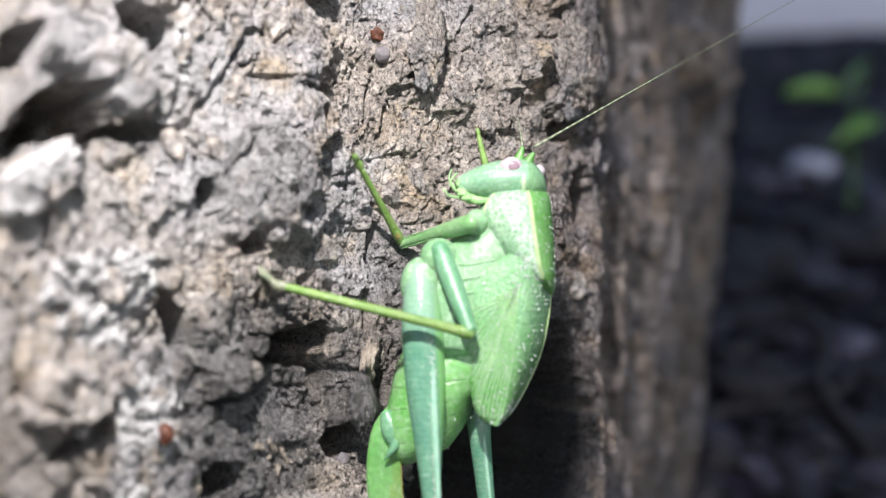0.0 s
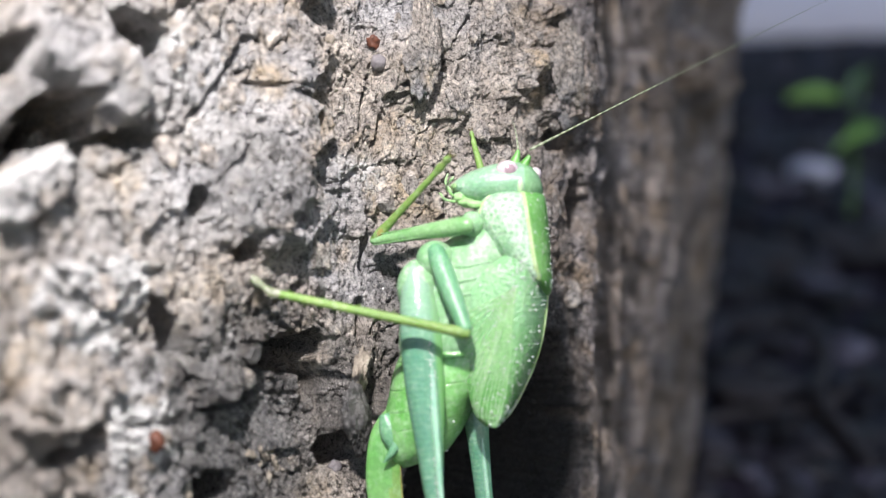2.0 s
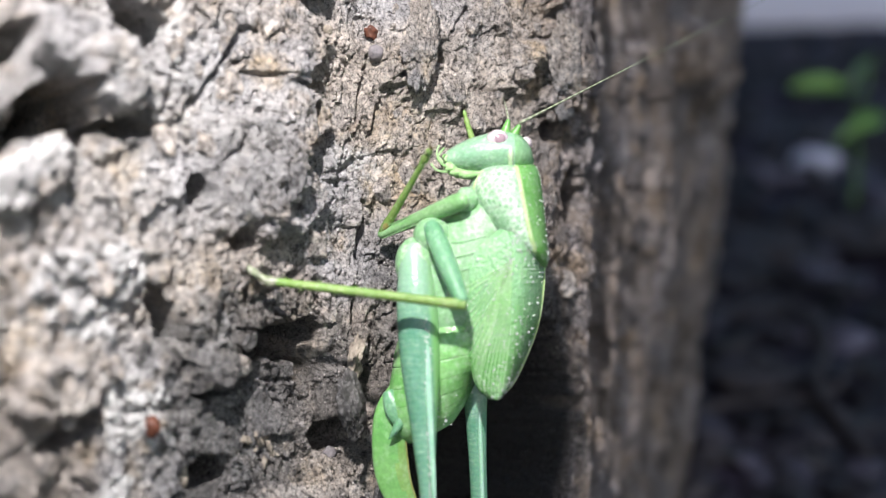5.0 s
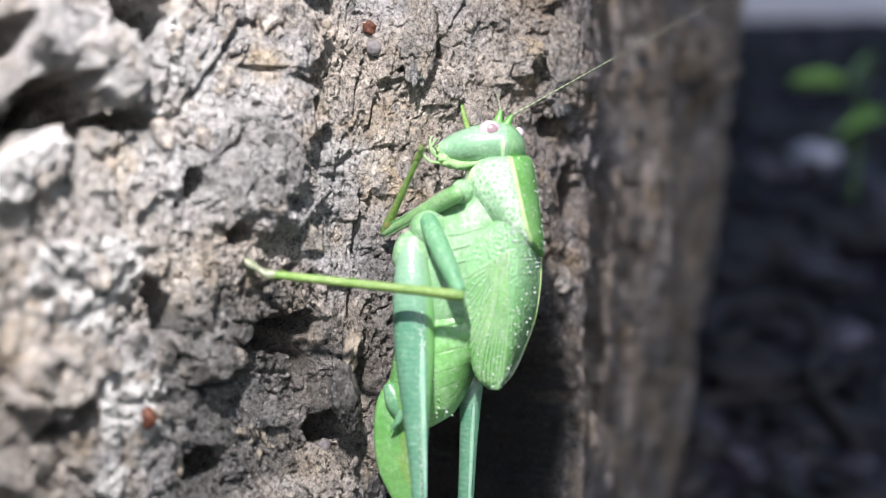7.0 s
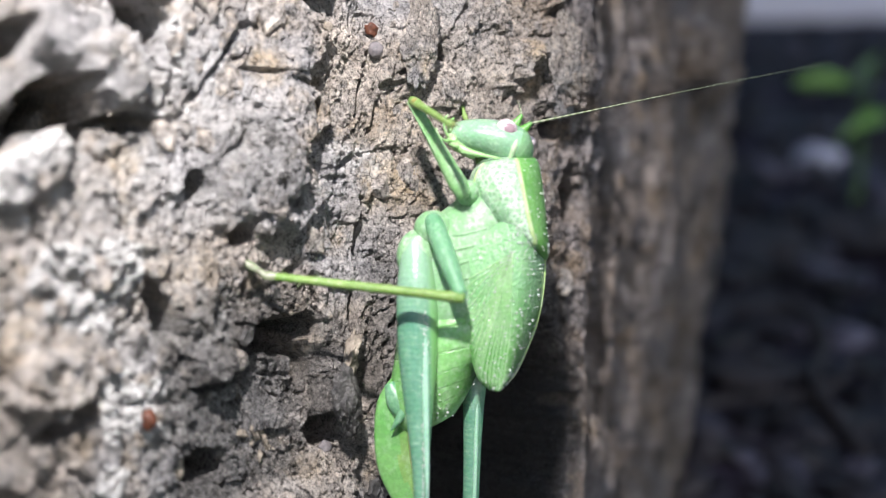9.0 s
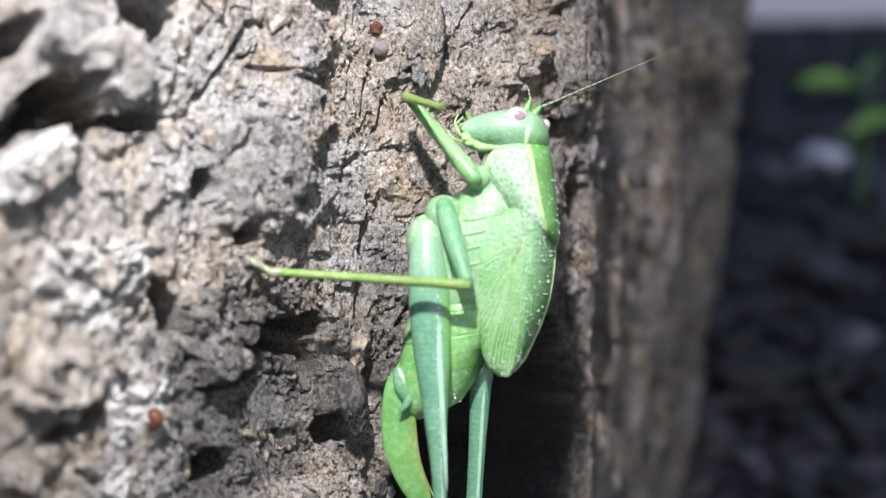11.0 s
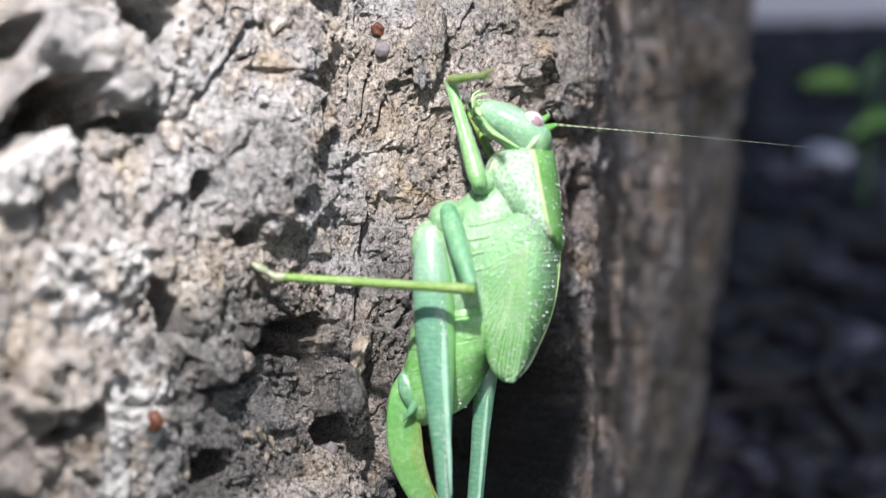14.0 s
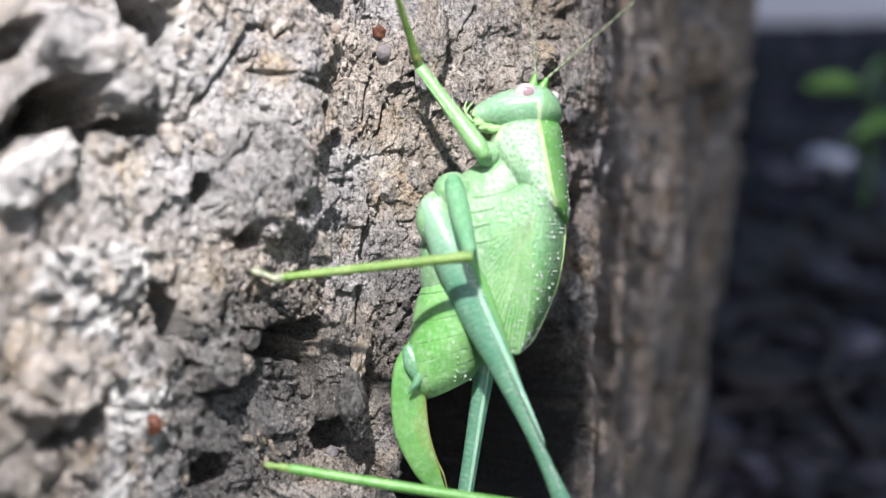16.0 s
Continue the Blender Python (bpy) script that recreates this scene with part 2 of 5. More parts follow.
def lump(rx, ry, rz, rough=0.25, sub=2, seed=0, at=(0, 0, 0)):
    """A rough nugget, in millimetres."""
    bm = bmesh.new()
    bmesh.ops.create_icosphere(bm, subdivisions=sub, radius=1.0)
    for v in bm.verts:
        d = v.co.normalized()
        k = 1 + rough * noise.noise(d * 1.3 + Vector((seed * 7.3, seed * 3.1, 0))) + rough * 0.5 * noise.noise(d * 3.1 + Vector((0, seed * 5.7, 9)))
        k += rough * 0.4 * noise.noise(d * 7.0 + Vector((seed, 4, 1))) + rough * 0.25 * noise.noise(d * 15.0 + Vector((2, seed, 1)))
        v.co = Vector(((d.x * rx * k + at[0]), (d.y * ry * k + at[1]), (d.z * rz * k + at[2]))) * MM
    return bm


def ball(rx, ry, rz, at=(0, 0, 0), seg=20):
    bm = bmesh.new()
    bmesh.ops.create_uvsphere(bm, u_segments=seg, v_segments=seg // 2 + 2, radius=1.0)
    for v in bm.verts:
        v.co = Vector((v.co.x * rx + at[0], v.co.y * ry + at[1], v.co.z * rz + at[2])) * MM
    return bm


# ---- the trunk ----
RADIUS, AXIS = 0.300, (-0.222, 0.312)   # metres; where the trunk's axis stands beside the line of sight


def lattice(ix, iy, seed):
    n = (ix * 374761393 + iy * 668265263 + seed * 974634777) & 0xFFFFFFFF
    n = ((n ^ (n >> 13)) * 1274126177) & 0xFFFFFFFF
    return ((n ^ (n >> 16)) & 0xFFFF) / 65535.0


def value(x, y, seed):
    """Smooth noise between 0 and 1 on arrays."""
    ix, iy = np.floor(x).astype(np.int64), np.floor(y).astype(np.int64)
    fx, fy = x - ix, y - iy
    fx, fy = fx * fx * fx * (fx * (fx * 6 - 15) + 10), fy * fy * fy * (fy * (fy * 6 - 15) + 10)
    a, b = lattice(ix, iy, seed), lattice(ix + 1, iy, seed)
    c, d = lattice(ix, iy + 1, seed), lattice(ix + 1, iy + 1, seed)
    return (a + (b - a) * fx) * (1 - fy) + (c + (d - c) * fx) * fy


def fractal(x, y, octaves, seed, gain=0.5):
    total, amp, norm = 0.0, 1.0, 0.0
    for k in range(octaves):
        total = total + amp * value(x + 17.3 * k, y - 9.1 * k, seed + k)
        norm += amp
        amp *= gain
        x, y = x * 2.03, y * 2.03
    return total / norm


def crackle(x, y, seed):
    """Cells: distance to the border between the two nearest, and the nearest cell's own number."""
    ix, iy = np.floor(x).astype(np.int64), np.floor(y).astype(np.int64)
    f1, f2, own = np.full(x.shape, 9.0), np.full(x.shape, 9.0), np.zeros(x.shape)
    for dx in (-1, 0, 1):
        for dy in (-1, 0, 1):
            cx, cy = ix + dx, iy + dy
            px, py = cx + 0.12 + 0.76 * lattice(cx, cy, seed), cy + 0.12 + 0.76 * lattice(cx, cy, seed + 5)
            d = np.hypot(px - x, py - y)
            new_best = d < f1
            f2 = np.where(new_best, f1, np.minimum(f2, d))
            own = np.where(new_best, lattice(cx, cy, seed + 11), own)
            f1 = np.where(new_best, d, f1)
    return f2 - f1, own


def facets(x, y, seed, tilt=1.0):
    """Torn chips: each cell has its own height and slope."""
    ix, iy = np.floor(x).astype(np.int64), np.floor(y).astype(np.int64)
    best, h = np.full(x.shape, 9.0), np.zeros(x.shape)
    for dx in (-1, 0, 1):
        for dy in (-1, 0, 1):
            cx, cy = ix + dx, iy + dy
            px, py = cx + lattice(cx, cy, seed), cy + lattice(cx, cy, seed + 5)
            d = np.hypot(px - x, py - y)
            mine = (lattice(cx, cy, seed + 11) - 0.5) + tilt * ((lattice(cx, cy, seed + 12) - 0.5) * (x - px) + (lattice(cx, cy, seed + 13) - 0.6) * (y - py))
            h = np.where(d < best, mine, h)
            best = np.minimum(best, d)
    return h


def ease(a, b, x):
    u = np.clip((x - a) / (b - a), 0, 1)   # falls instead where a lies above b
    return u * u * (3 - 2 * u)


class Bark:
    """Relief of the bark in millimetres over the arc s and the height z."""

    def __init__(self, s, z):
        self.s, self.z = s, z
        self.warp = fractal(s / 2.2, z / 2.2, 4, 40) - 0.5
        self.h = np.zeros(s.shape)
        self.crumb = ease(0.40, 0.58, fractal(s / 0.8, z / 0.8, 4, 44, 0.7))
        self.lichen, self.char, self.brown = (np.zeros(s.shape) for i in range(3))

    def spot(self, s, z, rs, rz, turn=0.0, ragged=0.9, hard=0.35):
        c, n = math.cos(radians(turn)), math.sin(radians(turn))
        u, v = self.s - s, self.z - z
        q = np.hypot((u * c + v * n) / rs, (v * c - u * n) / rz) + ragged * self.warp
        return 1 - ease(1 - hard, 1 + hard, q)

    def grow(self, s, z, rs, rz, height, turn=0.0, ragged=1.1, hard=0.28):
        self.h += height * self.spot(s, z, rs, rz, turn, ragged, hard)

    def slab(self, s, z, rs, rz, height, ragged=0.5):
        """A plate that stands out further towards its torn lower edge."""
        u, v = (self.s - s) / rs + 0.6 * ragged * self.warp, (self.z - z) / rz + ragged * self.warp
        self.h += height * ease(1.0, -0.6, v) * ease(-1.08, -0.94, v) * ease(1.0, 0.8, np.abs(u))

    def pale(self, s, z, rs, rz, turn=0.0, strength=1.0):
        self.lichen = np.maximum(self.lichen, self.spot(s, z, rs, rz, turn, 1.5, 0.4) * (0.30 + 0.70 * self.crumb) * strength)

    def crust(self, s, z, rs, rz, turn=0.0):
        """A thick crumbly patch of white lichen."""
        p = self.spot(s, z, rs, rz, turn, 1.3, 0.3) * (0.70 + 0.30 * self.crumb)
        self.lichen = np.maximum(self.lichen, np.clip(2.3 * p, 0, 1))
        self.h += 0.5 * p * self.crumb

    def dark(self, s, z, rs, rz, turn=0.0, strength=0.82):
        self.char = np.maximum(self.char, np.minimum(self.spot(s, z, rs, rz, turn, 1.2, 0.35) * strength, 1.0))


def relief(s, z):
    k = Bark(s, z)
    k.h += 5.0 * ease(20, 42, -s) * (1 - ease(90, 160, -s))   # the trunk swells towards the viewer
    k.h += 7.2 * ease(0, 19, s) * (1 - ease(30, 66, s))
    wob = fractal(s / 9, z / 9, 3, 3) - 0.5
    jig = fractal(s / 0.9, z / 0.9, 3, 4) - 0.5
    jag = fractal(s / 0.9, z / 0.9, 3, 5) - 0.5
    # broad swells, then plates, chips and crumbs, each with its own height and slope
    k.h += 1.5 * (fractal(s / 22, z / 30, 3, 1) - 0.5)
    edge, own = crackle((s + 6 * wob + 0.9 * jig) / 6.5, (z + 5 * wob + 0.9 * jag) / 9.5, 21)
    k.h += 0.8 * (own - 0.5) - 0.7 * (1 - ease(0.0, 0.12, edge)) * ease(0.40, 0.55, fractal(s / 7, z / 7, 2, 33))
    near = 1 - ease(SHOULDER - 4, SHOULDER + 8, s)
    k.h += near * 0.72 * facets((s + 2 * wob + 1.2 * jig) / 3.2, (z + 1.2 * jag) / 4.6, 22, 1.6)
    k.h += (1 - near) * 1.7 * facets((s + 3 * wob + jig) / 3.5, (z + 2 * jag) / 8.0, 31, 1.7)
    k.h += (0.6 + 0.4 * near) * 0.40 * facets((s + 0.8 * jig) / 1.05, (z + 0.8 * jag) / 2.3, 25, 1.7)
    k.h += near * 0.17 * facets((s + 0.4 * jig) / 0.5, (z + 0.4 * jag) / 1.0, 27, 1.6)
    fine = 1 - np.abs(2 * fractal(s / 0.55, z / 2.2, 3, 8, 0.6) - 1)
    k.h -= 0.30 * near * ease(0.80, 0.97, fine) * ease(0.42, 0.58, fractal(s / 4, z / 5, 2, 19))
    ridge = 1 - np.abs(2 * fractal(s / 1.6, z / 4.2, 4, 7, 0.6) - 1)
    k.h += 0.42 * (ridge - 0.6)
    k.h += 0.26 * (fractal(s / 0.5, z / 0.7, 3, 9, 0.75) - 0.5)
    # deep checks running up the bark
    check = np.abs(fractal(s / 3.0, z / 9.0, 4, 17, 0.55) - 0.5)
    k.h -= (0.7 + 0.6 * near) * (1 - ease(0.0, 0.018, check)) * ease(0.45, 0.6, fractal(s / 5, z / 6, 2, 18))
    # upright ridges on the far shoulder, past a step
    far = ease(SHOULDER, SHOULDER + 7, s + 5 * wob)
    k.brown = ease(SHOULDER - 15, SHOULDER - 2, s + 6 * wob)
    k.h += far * (-5.0 + 4.0 * fractal(s / 6.5 + wob, z / 60, 3, 12) - 1.0)
    k.h += far * 2.8 * (1 - np.abs(2 * fractal(s / 4 + 2 * wob, z / 45, 3, 14) - 1) - 0.5)
    # furrows between the ridges
    for at, wide, deep in ((44.5, 3.4, 5.0), (58.0, 2.6, 2.5), (66.0, 3.0, 4.0), (84.0, 5.0, 4.0), (104.0, 5.0, 4.0)):
        cut = np.exp(-((s - at - 0.10 * z + 9 * wob) / wide) ** 2)
        k.h -= deep * cut * (0.45 + 1.1 * fractal(s / 14, z / 16, 2, 52 + int(at)))
    # the groove in which the katydid sits: plate edge on its near side
    groove = ease(GROOVE - 0.8, GROOVE + 0.8, s + 1.6 * k.warp) * (1 - ease(GROOVE + 7, GROOVE + 13, s)) * (1 - ease(-16, -4, z))
    k.h -= 2.2 * groove
    features(k)
    return k


SHOULDER, GROOVE = 30.7, 3.5


def features(k):
    # hollows
    k.grow(-27.7, 11.0, 4.0, 1.7, -14.0, 26, 0.6, 0.14)
    k.grow(-31.2, 8.5, 1.7, 1.1, -8.0, 30, 0.6, 0.14)
    k.grow(-20.6, 10.2, 2.7, 0.8, -7.0, 4, 0.5, 0.2)
    k.grow(-24.4, 10.3, 1.2, 2.2, -11.0, 0, 0.6, 0.14)
    k.grow(-17.9, 17.9, 1.0, 2.0, -7.0, 0, 0.5, 0.14)
    k.grow(-20.3, 19.2, 1.7, 1.2, -6.8)
    k.grow(-30.4, 15.6, 1.0, 2.3, -5.2, -35)
    k.grow(-14.5, 5.5, 1.0, 1.2, -4.5, 20, 0.7, 0.2)
    k.grow(-10.4, 1.3, 1.1, 0.9, -5.2)
    k.grow(-8.7, 15.8, 1.5, 0.25, -1.2, -6)
    k.grow(-17.4, -4.8, 1.1, 2.8, -5.2, 25)
    k.grow(-5.3, -7.8, 3.6, 1.7, -9.0)
    k.grow(-2.5, -10.3, 0.9, 2.1, -5.2)
    k.grow(-12.3, -11.9, 1.9, 0.3, -3.6)
    k.grow(0.7, -17.0, 2.0, 1.7, -6.0)
    k.grow(-12.7, -18.8, 2.2, 1.3, -6.0)
    k.grow(-26.0, -13.4, 2.7, 0.6, -4.5, 22)
    k.grow(-9.8, -11.0, 1.3, 0.9, -2.7)
    k.grow(3.2, 2.2, 0.4, 3.2, -2.2)
    k.grow(25.7, 14.2, 2.1, 0.7, -4.5)
    k.grow(10.3, 19.3, 1.0, 0.6, -3.3, -35)
    k.grow(29.0, 5.9, 2.3, 2.8, -6.0)
    k.grow(19.3, -19.0, 5.0, 11.0, -9.0, 0, 0.5, 0.3)
    k.grow(14.2, -25.2, 6.1, 12.0, -19.0, 0, 0.35, 0.2)
    k.grow(35.0, -7.7, 2.4, 8.4, -5.2)
    k.grow(4.4, 13.0, 0.3, 2.2, -1.5, -10)
    k.grow(24.6, 13.0, 2.2, 1.2, -8.0, 8, 0.5, 0.2)
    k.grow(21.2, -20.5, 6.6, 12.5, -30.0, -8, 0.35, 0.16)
    # paints the hollow's shade over its walls and floor
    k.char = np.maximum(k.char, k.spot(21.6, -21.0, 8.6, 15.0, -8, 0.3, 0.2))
    k.grow(31.0, 4.5, 0.7, 2.4, -5.0, -12, 0.5, 0.25)
    k.grow(44.5, -4.5, 1.6, 8.5, -8.0, 10, 0.7, 0.35)
    k.grow(38.5, -14.0, 1.5, 5.0, -6.0, 0, 0.7, 0.35)
    k.grow(27.6, -16.6, 2.6, 0.9, -5.0, 0, 0.6, 0.2)
    k.grow(-3.0, 12.4, 0.5, 1.2, -4.0, 12, 0.5, 0.2)
    k.grow(-5.6, 4.3, 0.6, 0.5, -3.0, 0, 0.5, 0.2)
    k.grow(2.9, 15.0, 0.22, 2.6, -2.6, -12, 0.3, 0.2)
    k.grow(8.8, 19.0, 1.3, 0.8, -5.0, -20, 0.5, 0.2)
    k.grow(2.6, -8.0, 0.4, 5.0, -3.5, 0, 0.4, 0.2)
    k.grow(-25.3, -13.6, 2.2, 0.6, -5.0, 24, 0.4, 0.2)
    # plates with torn lower edges
    k.h += 2.0 * ease(-11, -5, k.s) * ease(-2.1, -3.0, k.s + 2.6 * k.warp + 1.2 * np.sin(k.z * 0.9)) * ease(0.6, 2.6, k.z)
    k.slab(-9.8, 6.6, 2.4, 5.0, 1.3, 0.35)
    k.slab(-12.6, -10.0, 1.7, 1.9, 1.0, 0.3)
    k.h -= 2.2 * k.spot(-7.5, -15.5, 8.5, 8.5, 0, 0.5, 0.6)
    k.slab(-7.4, -5.4, 3.2, 1.0, 0.7)
    k.slab(-14.4, -5.8, 1.6, 1.4, 0.7)
    k.slab(-6.6, 17.6, 1.8, 1.6, 0.6)
    k.slab(-6.0, -15.0, 2.2, 1.3, 0.9)
    k.slab(5.7, 20.4, 1.6, 4.2, 1.3, 0.3)
    k.slab(9.4, 15.4, 1.0, 1.6, 1.0, 0.4)
    k.slab(0.4, 9.5, 1.6, 2.4, 0.6)
    k.slab(6.0, 12.0, 1.5, 2.0, 0.5)
    k.slab(1.6, 5.0, 1.6, 2.6, 0.5)
    k.slab(8.0, 5.6, 1.8, 2.2, 0.5)
    k.slab(17.0, 18.8, 2.6, 2.6, 0.9)
    k.slab(14.2, 13.9, 2.0, 1.8, 0.8)
    # knobs and flaps
    k.grow(-21.9, 14.2, 2.7, 3.0, 2.6, 0, 0.35, 0.25)
    k.grow(-27.0, 16.8, 3.2, 2.3, 1.6, 0, 0.6)
    k.grow(-29.0, 5.5, 3.7, 1.7, 1.5, 30)
    k.grow(-27.4, -10.2, 3.5, 2.2, 2.0)
    k.grow(-9.2, 7.0, 4.4, 4.9, 1.6)
    k.grow(0.2, -13.2, 1.7, 3.3, 2.2)
    k.grow(-12.3, -9.6, 2.2, 1.9, 1.5)
    k.grow(6.9, 20.2, 2.0, 4.4, 1.3, 0, 0.7)
    k.grow(10.6, 14.7, 1.2, 1.8, 0.9, 0, 0.6)
    k.grow(24.2, 19.8, 5.2, 5.4, 2.2)
    k.grow(102.7, 32.1, 17.1, 5.8, 5.0, 0, 0.4)
    k.grow(70.4, 11.6, 10.4, 24.6, 2.5, 0, 0.6)
    # pale lichen crusts
    # this broad wash puts the left side's stronger light into the colour
    k.pale(-26.7, 4.8, 13.7, 18.0, 0, 0.4)
    k.pale(-17.4, 14.9, 9.4, 7.4, 0, 0.45)
    k.crust(-28.6, 7.0, 2.9, 1.0, 35)
    k.crust(-30.8, 4.5, 1.3, 2.0)
    k.crust(-24.3, -2.8, 4.6, 3.3)
    k.crust(-21.6, -1.8, 1.1, 2.5)
    k.crust(-20.1, -12.8, 2.8, 2.5)
    k.crust(-16.4, 17.1, 0.7, 2.2)
    k.pale(2.7, 8.6, 3.2, 1.8, 0, 0.6)
    k.crust(-21.8, -18.4, 1.5, 1.3)
    # damp, sooty crust; the full-strength spots paint the hollow's shade
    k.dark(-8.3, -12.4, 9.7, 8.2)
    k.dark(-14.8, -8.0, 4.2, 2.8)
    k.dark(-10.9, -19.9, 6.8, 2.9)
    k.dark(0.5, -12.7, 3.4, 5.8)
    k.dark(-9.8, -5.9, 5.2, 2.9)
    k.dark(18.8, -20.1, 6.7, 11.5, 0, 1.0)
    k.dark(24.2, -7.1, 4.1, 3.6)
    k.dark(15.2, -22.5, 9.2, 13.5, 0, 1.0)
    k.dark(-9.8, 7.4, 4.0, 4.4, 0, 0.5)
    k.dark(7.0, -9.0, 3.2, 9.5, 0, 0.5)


def trunk():
    # finest where the katydid sits, coarser round the back
    s = np.concatenate([np.linspace(-900, -140, 50), np.linspace(-137, -44, 50), np.arange(-43, -16, STEP * 1.5), np.arange(-16, 36, STEP), np.arange(36, 150, STEP * 4.5), np.linspace(152, 980, 60)])
    circ = 2 * math.pi * RADIUS * 1000
    s = s[(s > -circ / 2) & (s < circ / 2)]
    z = np.concatenate([np.linspace(-330, -140, 14), np.arange(-138, -33, 1.2), np.arange(-33, 31, STEP), np.arange(31, 110, 1.2), np.linspace(112, 900, 40), np.linspace(930, 2400, 20)])
    ss, zz = np.meshgrid(s, z)
    k = relief(ss.ravel(), zz.ravel())
    # the right shoulder swells a little towards the top
    swell = ease(40, 120, ss.ravel()) * (-5.2 + 6.6 * (zz.ravel() / 53.0).clip(-1.8, 1.2))
    r = RADIUS + (k.h + swell) * MM
    th = ss.ravel() * MM / RADIUS - math.pi / 4
    co = np.stack([AXIS[0] + r * np.cos(th), AXIS[1] + r * np.sin(th), zz.ravel() * MM], axis=1)
    nz, ns = ss.shape
    idx = np.arange(nz * ns).reshape(nz, ns)
    right = np.roll(idx, -1, axis=1)
    quads = np.stack([idx[:-1], right[:-1], right[1:], idx[1:]], axis=-1).reshape(-1, 4)
    co = np.vstack([co, [[AXIS[0], AXIS[1], 2.41]]])
    top = idx[-1]
    lid = np.stack([top, np.roll(top, -1), np.full(ns, nz * ns), np.full(ns, nz * ns)], axis=-1)
    me = bpy.data.meshes.new("trunk")
    me.vertices.add(len(co))
    me.vertices.foreach_set("co", co.ravel())
    tris = lid[:, :3]
    corners = np.concatenate([quads.ravel(), tris.ravel()]).astype(np.int32)
    starts = np.concatenate([np.arange(0, quads.size, 4), quads.size + np.arange(0, tris.size, 3)]).astype(np.int32)
    me.loops.add(len(corners))
    me.loops.foreach_set("vertex_index", corners)
    me.polygons.add(len(starts))
    me.polygons.foreach_set("loop_start", starts)
    me.polygons.foreach_set("use_smooth", np.ones(len(starts), dtype=bool))
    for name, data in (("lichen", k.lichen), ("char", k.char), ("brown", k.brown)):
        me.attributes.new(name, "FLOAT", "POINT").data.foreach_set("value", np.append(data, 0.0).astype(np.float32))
    me.update(calc_edges=True)
    me.validate()
    me.materials.append(BARK)
    ob = new("tree_trunk", me)
    ob.matrix_world = LEAN
    return tagged(ob, "rough grey-brown bark of a broad tree trunk with pale lichen crusts", "tree trunk")


STEP = 0.090
tree = trunk()


# ---- ground ----
def ground():
    r = np.concatenate([[0.02], np.linspace(0.08, 2.2, 110), np.geomspace(2.4, 400, 24)])
    a = np.linspace(0, 2 * math.pi, 181)[:-1]
    rr, aa = np.meshgrid(r, a, indexing="ij")
    x, y = rr * np.cos(aa), 0.3 + rr * np.sin(aa)
    z = 0.030 * (fractal(x / 0.09, y / 0.09, 4, 60) - 0.5) * (1 - ease(1.0, 2.0, rr))
    co = np.stack([x, y, z], axis=-1).reshape(-1, 3)
    n, m = rr.shape
    faces = [(i * m + j, (i + 1) * m + j, (i + 1) * m + (j + 1) % m, i * m + (j + 1) % m) for i in range(n - 1) for j in range(m)]
    me = bpy.data.meshes.new("ground")
    me.from_pydata(co.tolist(), [], faces + [tuple(reversed(range(m)))])
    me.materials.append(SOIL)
    for p in me.polygons:
        p.use_smooth = True
    return tagged(new("ground", me), "dark damp soil with leaf litter round the tree", "ground", kind="structure")


ground()


def paving():
    bm = bmesh.new()
    bmesh.ops.create_cube(bm, size=1.0)
    for v in bm.verts:
        v.co = Vector((v.co.x * 9.0 + 2.0, v.co.y * 3.0 + 3.05, v.co.z * 0.10 + 0.01))
    bmesh.ops.bevel(bm, geom=bm.edges[:], offset=0.012, segments=3, affect="EDGES")
    ob = part("pavement", bm, PAVING)
    return tagged(ob, "pale wet paved path beyond the soil", "pavement", kind="structure")


paving()


# ---- the katydid ----
katydid = tagged(new("katydid"), "pale green short-winged bush cricket with sickle ovipositor climbing bark", "insect")


def sections(*rows):
    """Rows of (left point, right point, middle y, half depth) as stack() takes them."""
    return [(a[2], a[0], b[0], y, d) for a, b, y, d in rows]


thorax_rows = sections(
    ((-0.10, 0.00, 9.40), (5.22, 0.00, 9.40), 0, 2.6), ((-1.46, 0.00, 7.57), (5.64, 0.00, 7.57), 0, 3.6), ((-3.92, 0.00, 5.64), (5.95, 0.00, 5.64), 0, 4.0),
    ((-5.85, 0.00, 3.14), (5.95, 0.00, 3.13), 0, 4.3), ((-6.69, 0.00, 0.52), (5.64, 0.00, 0.52), 0, 4.4), ((-6.90, 0.00, -2.61), (4.81, 0.00, -2.61), 0, 4.3), ((-6.53, 0.00, -5.22), (2.87, 0.00, -5.22), 0, 3.4))
part("thorax", stack(thorax_rows, 40, 40), MINT, katydid)

PLEURA = [[(-3.07, 4.22), (-1.14, 4.22), (1.19, 4.73)], [(-3.37, 2.90), (-1.65, 2.90), (0.18, 3.31)], [(-3.07, 1.59), (-1.75, 1.59), (-0.53, 1.89)], [(-2.76, 0.27), (-1.65, 0.17), (-0.74, 0.37)]]

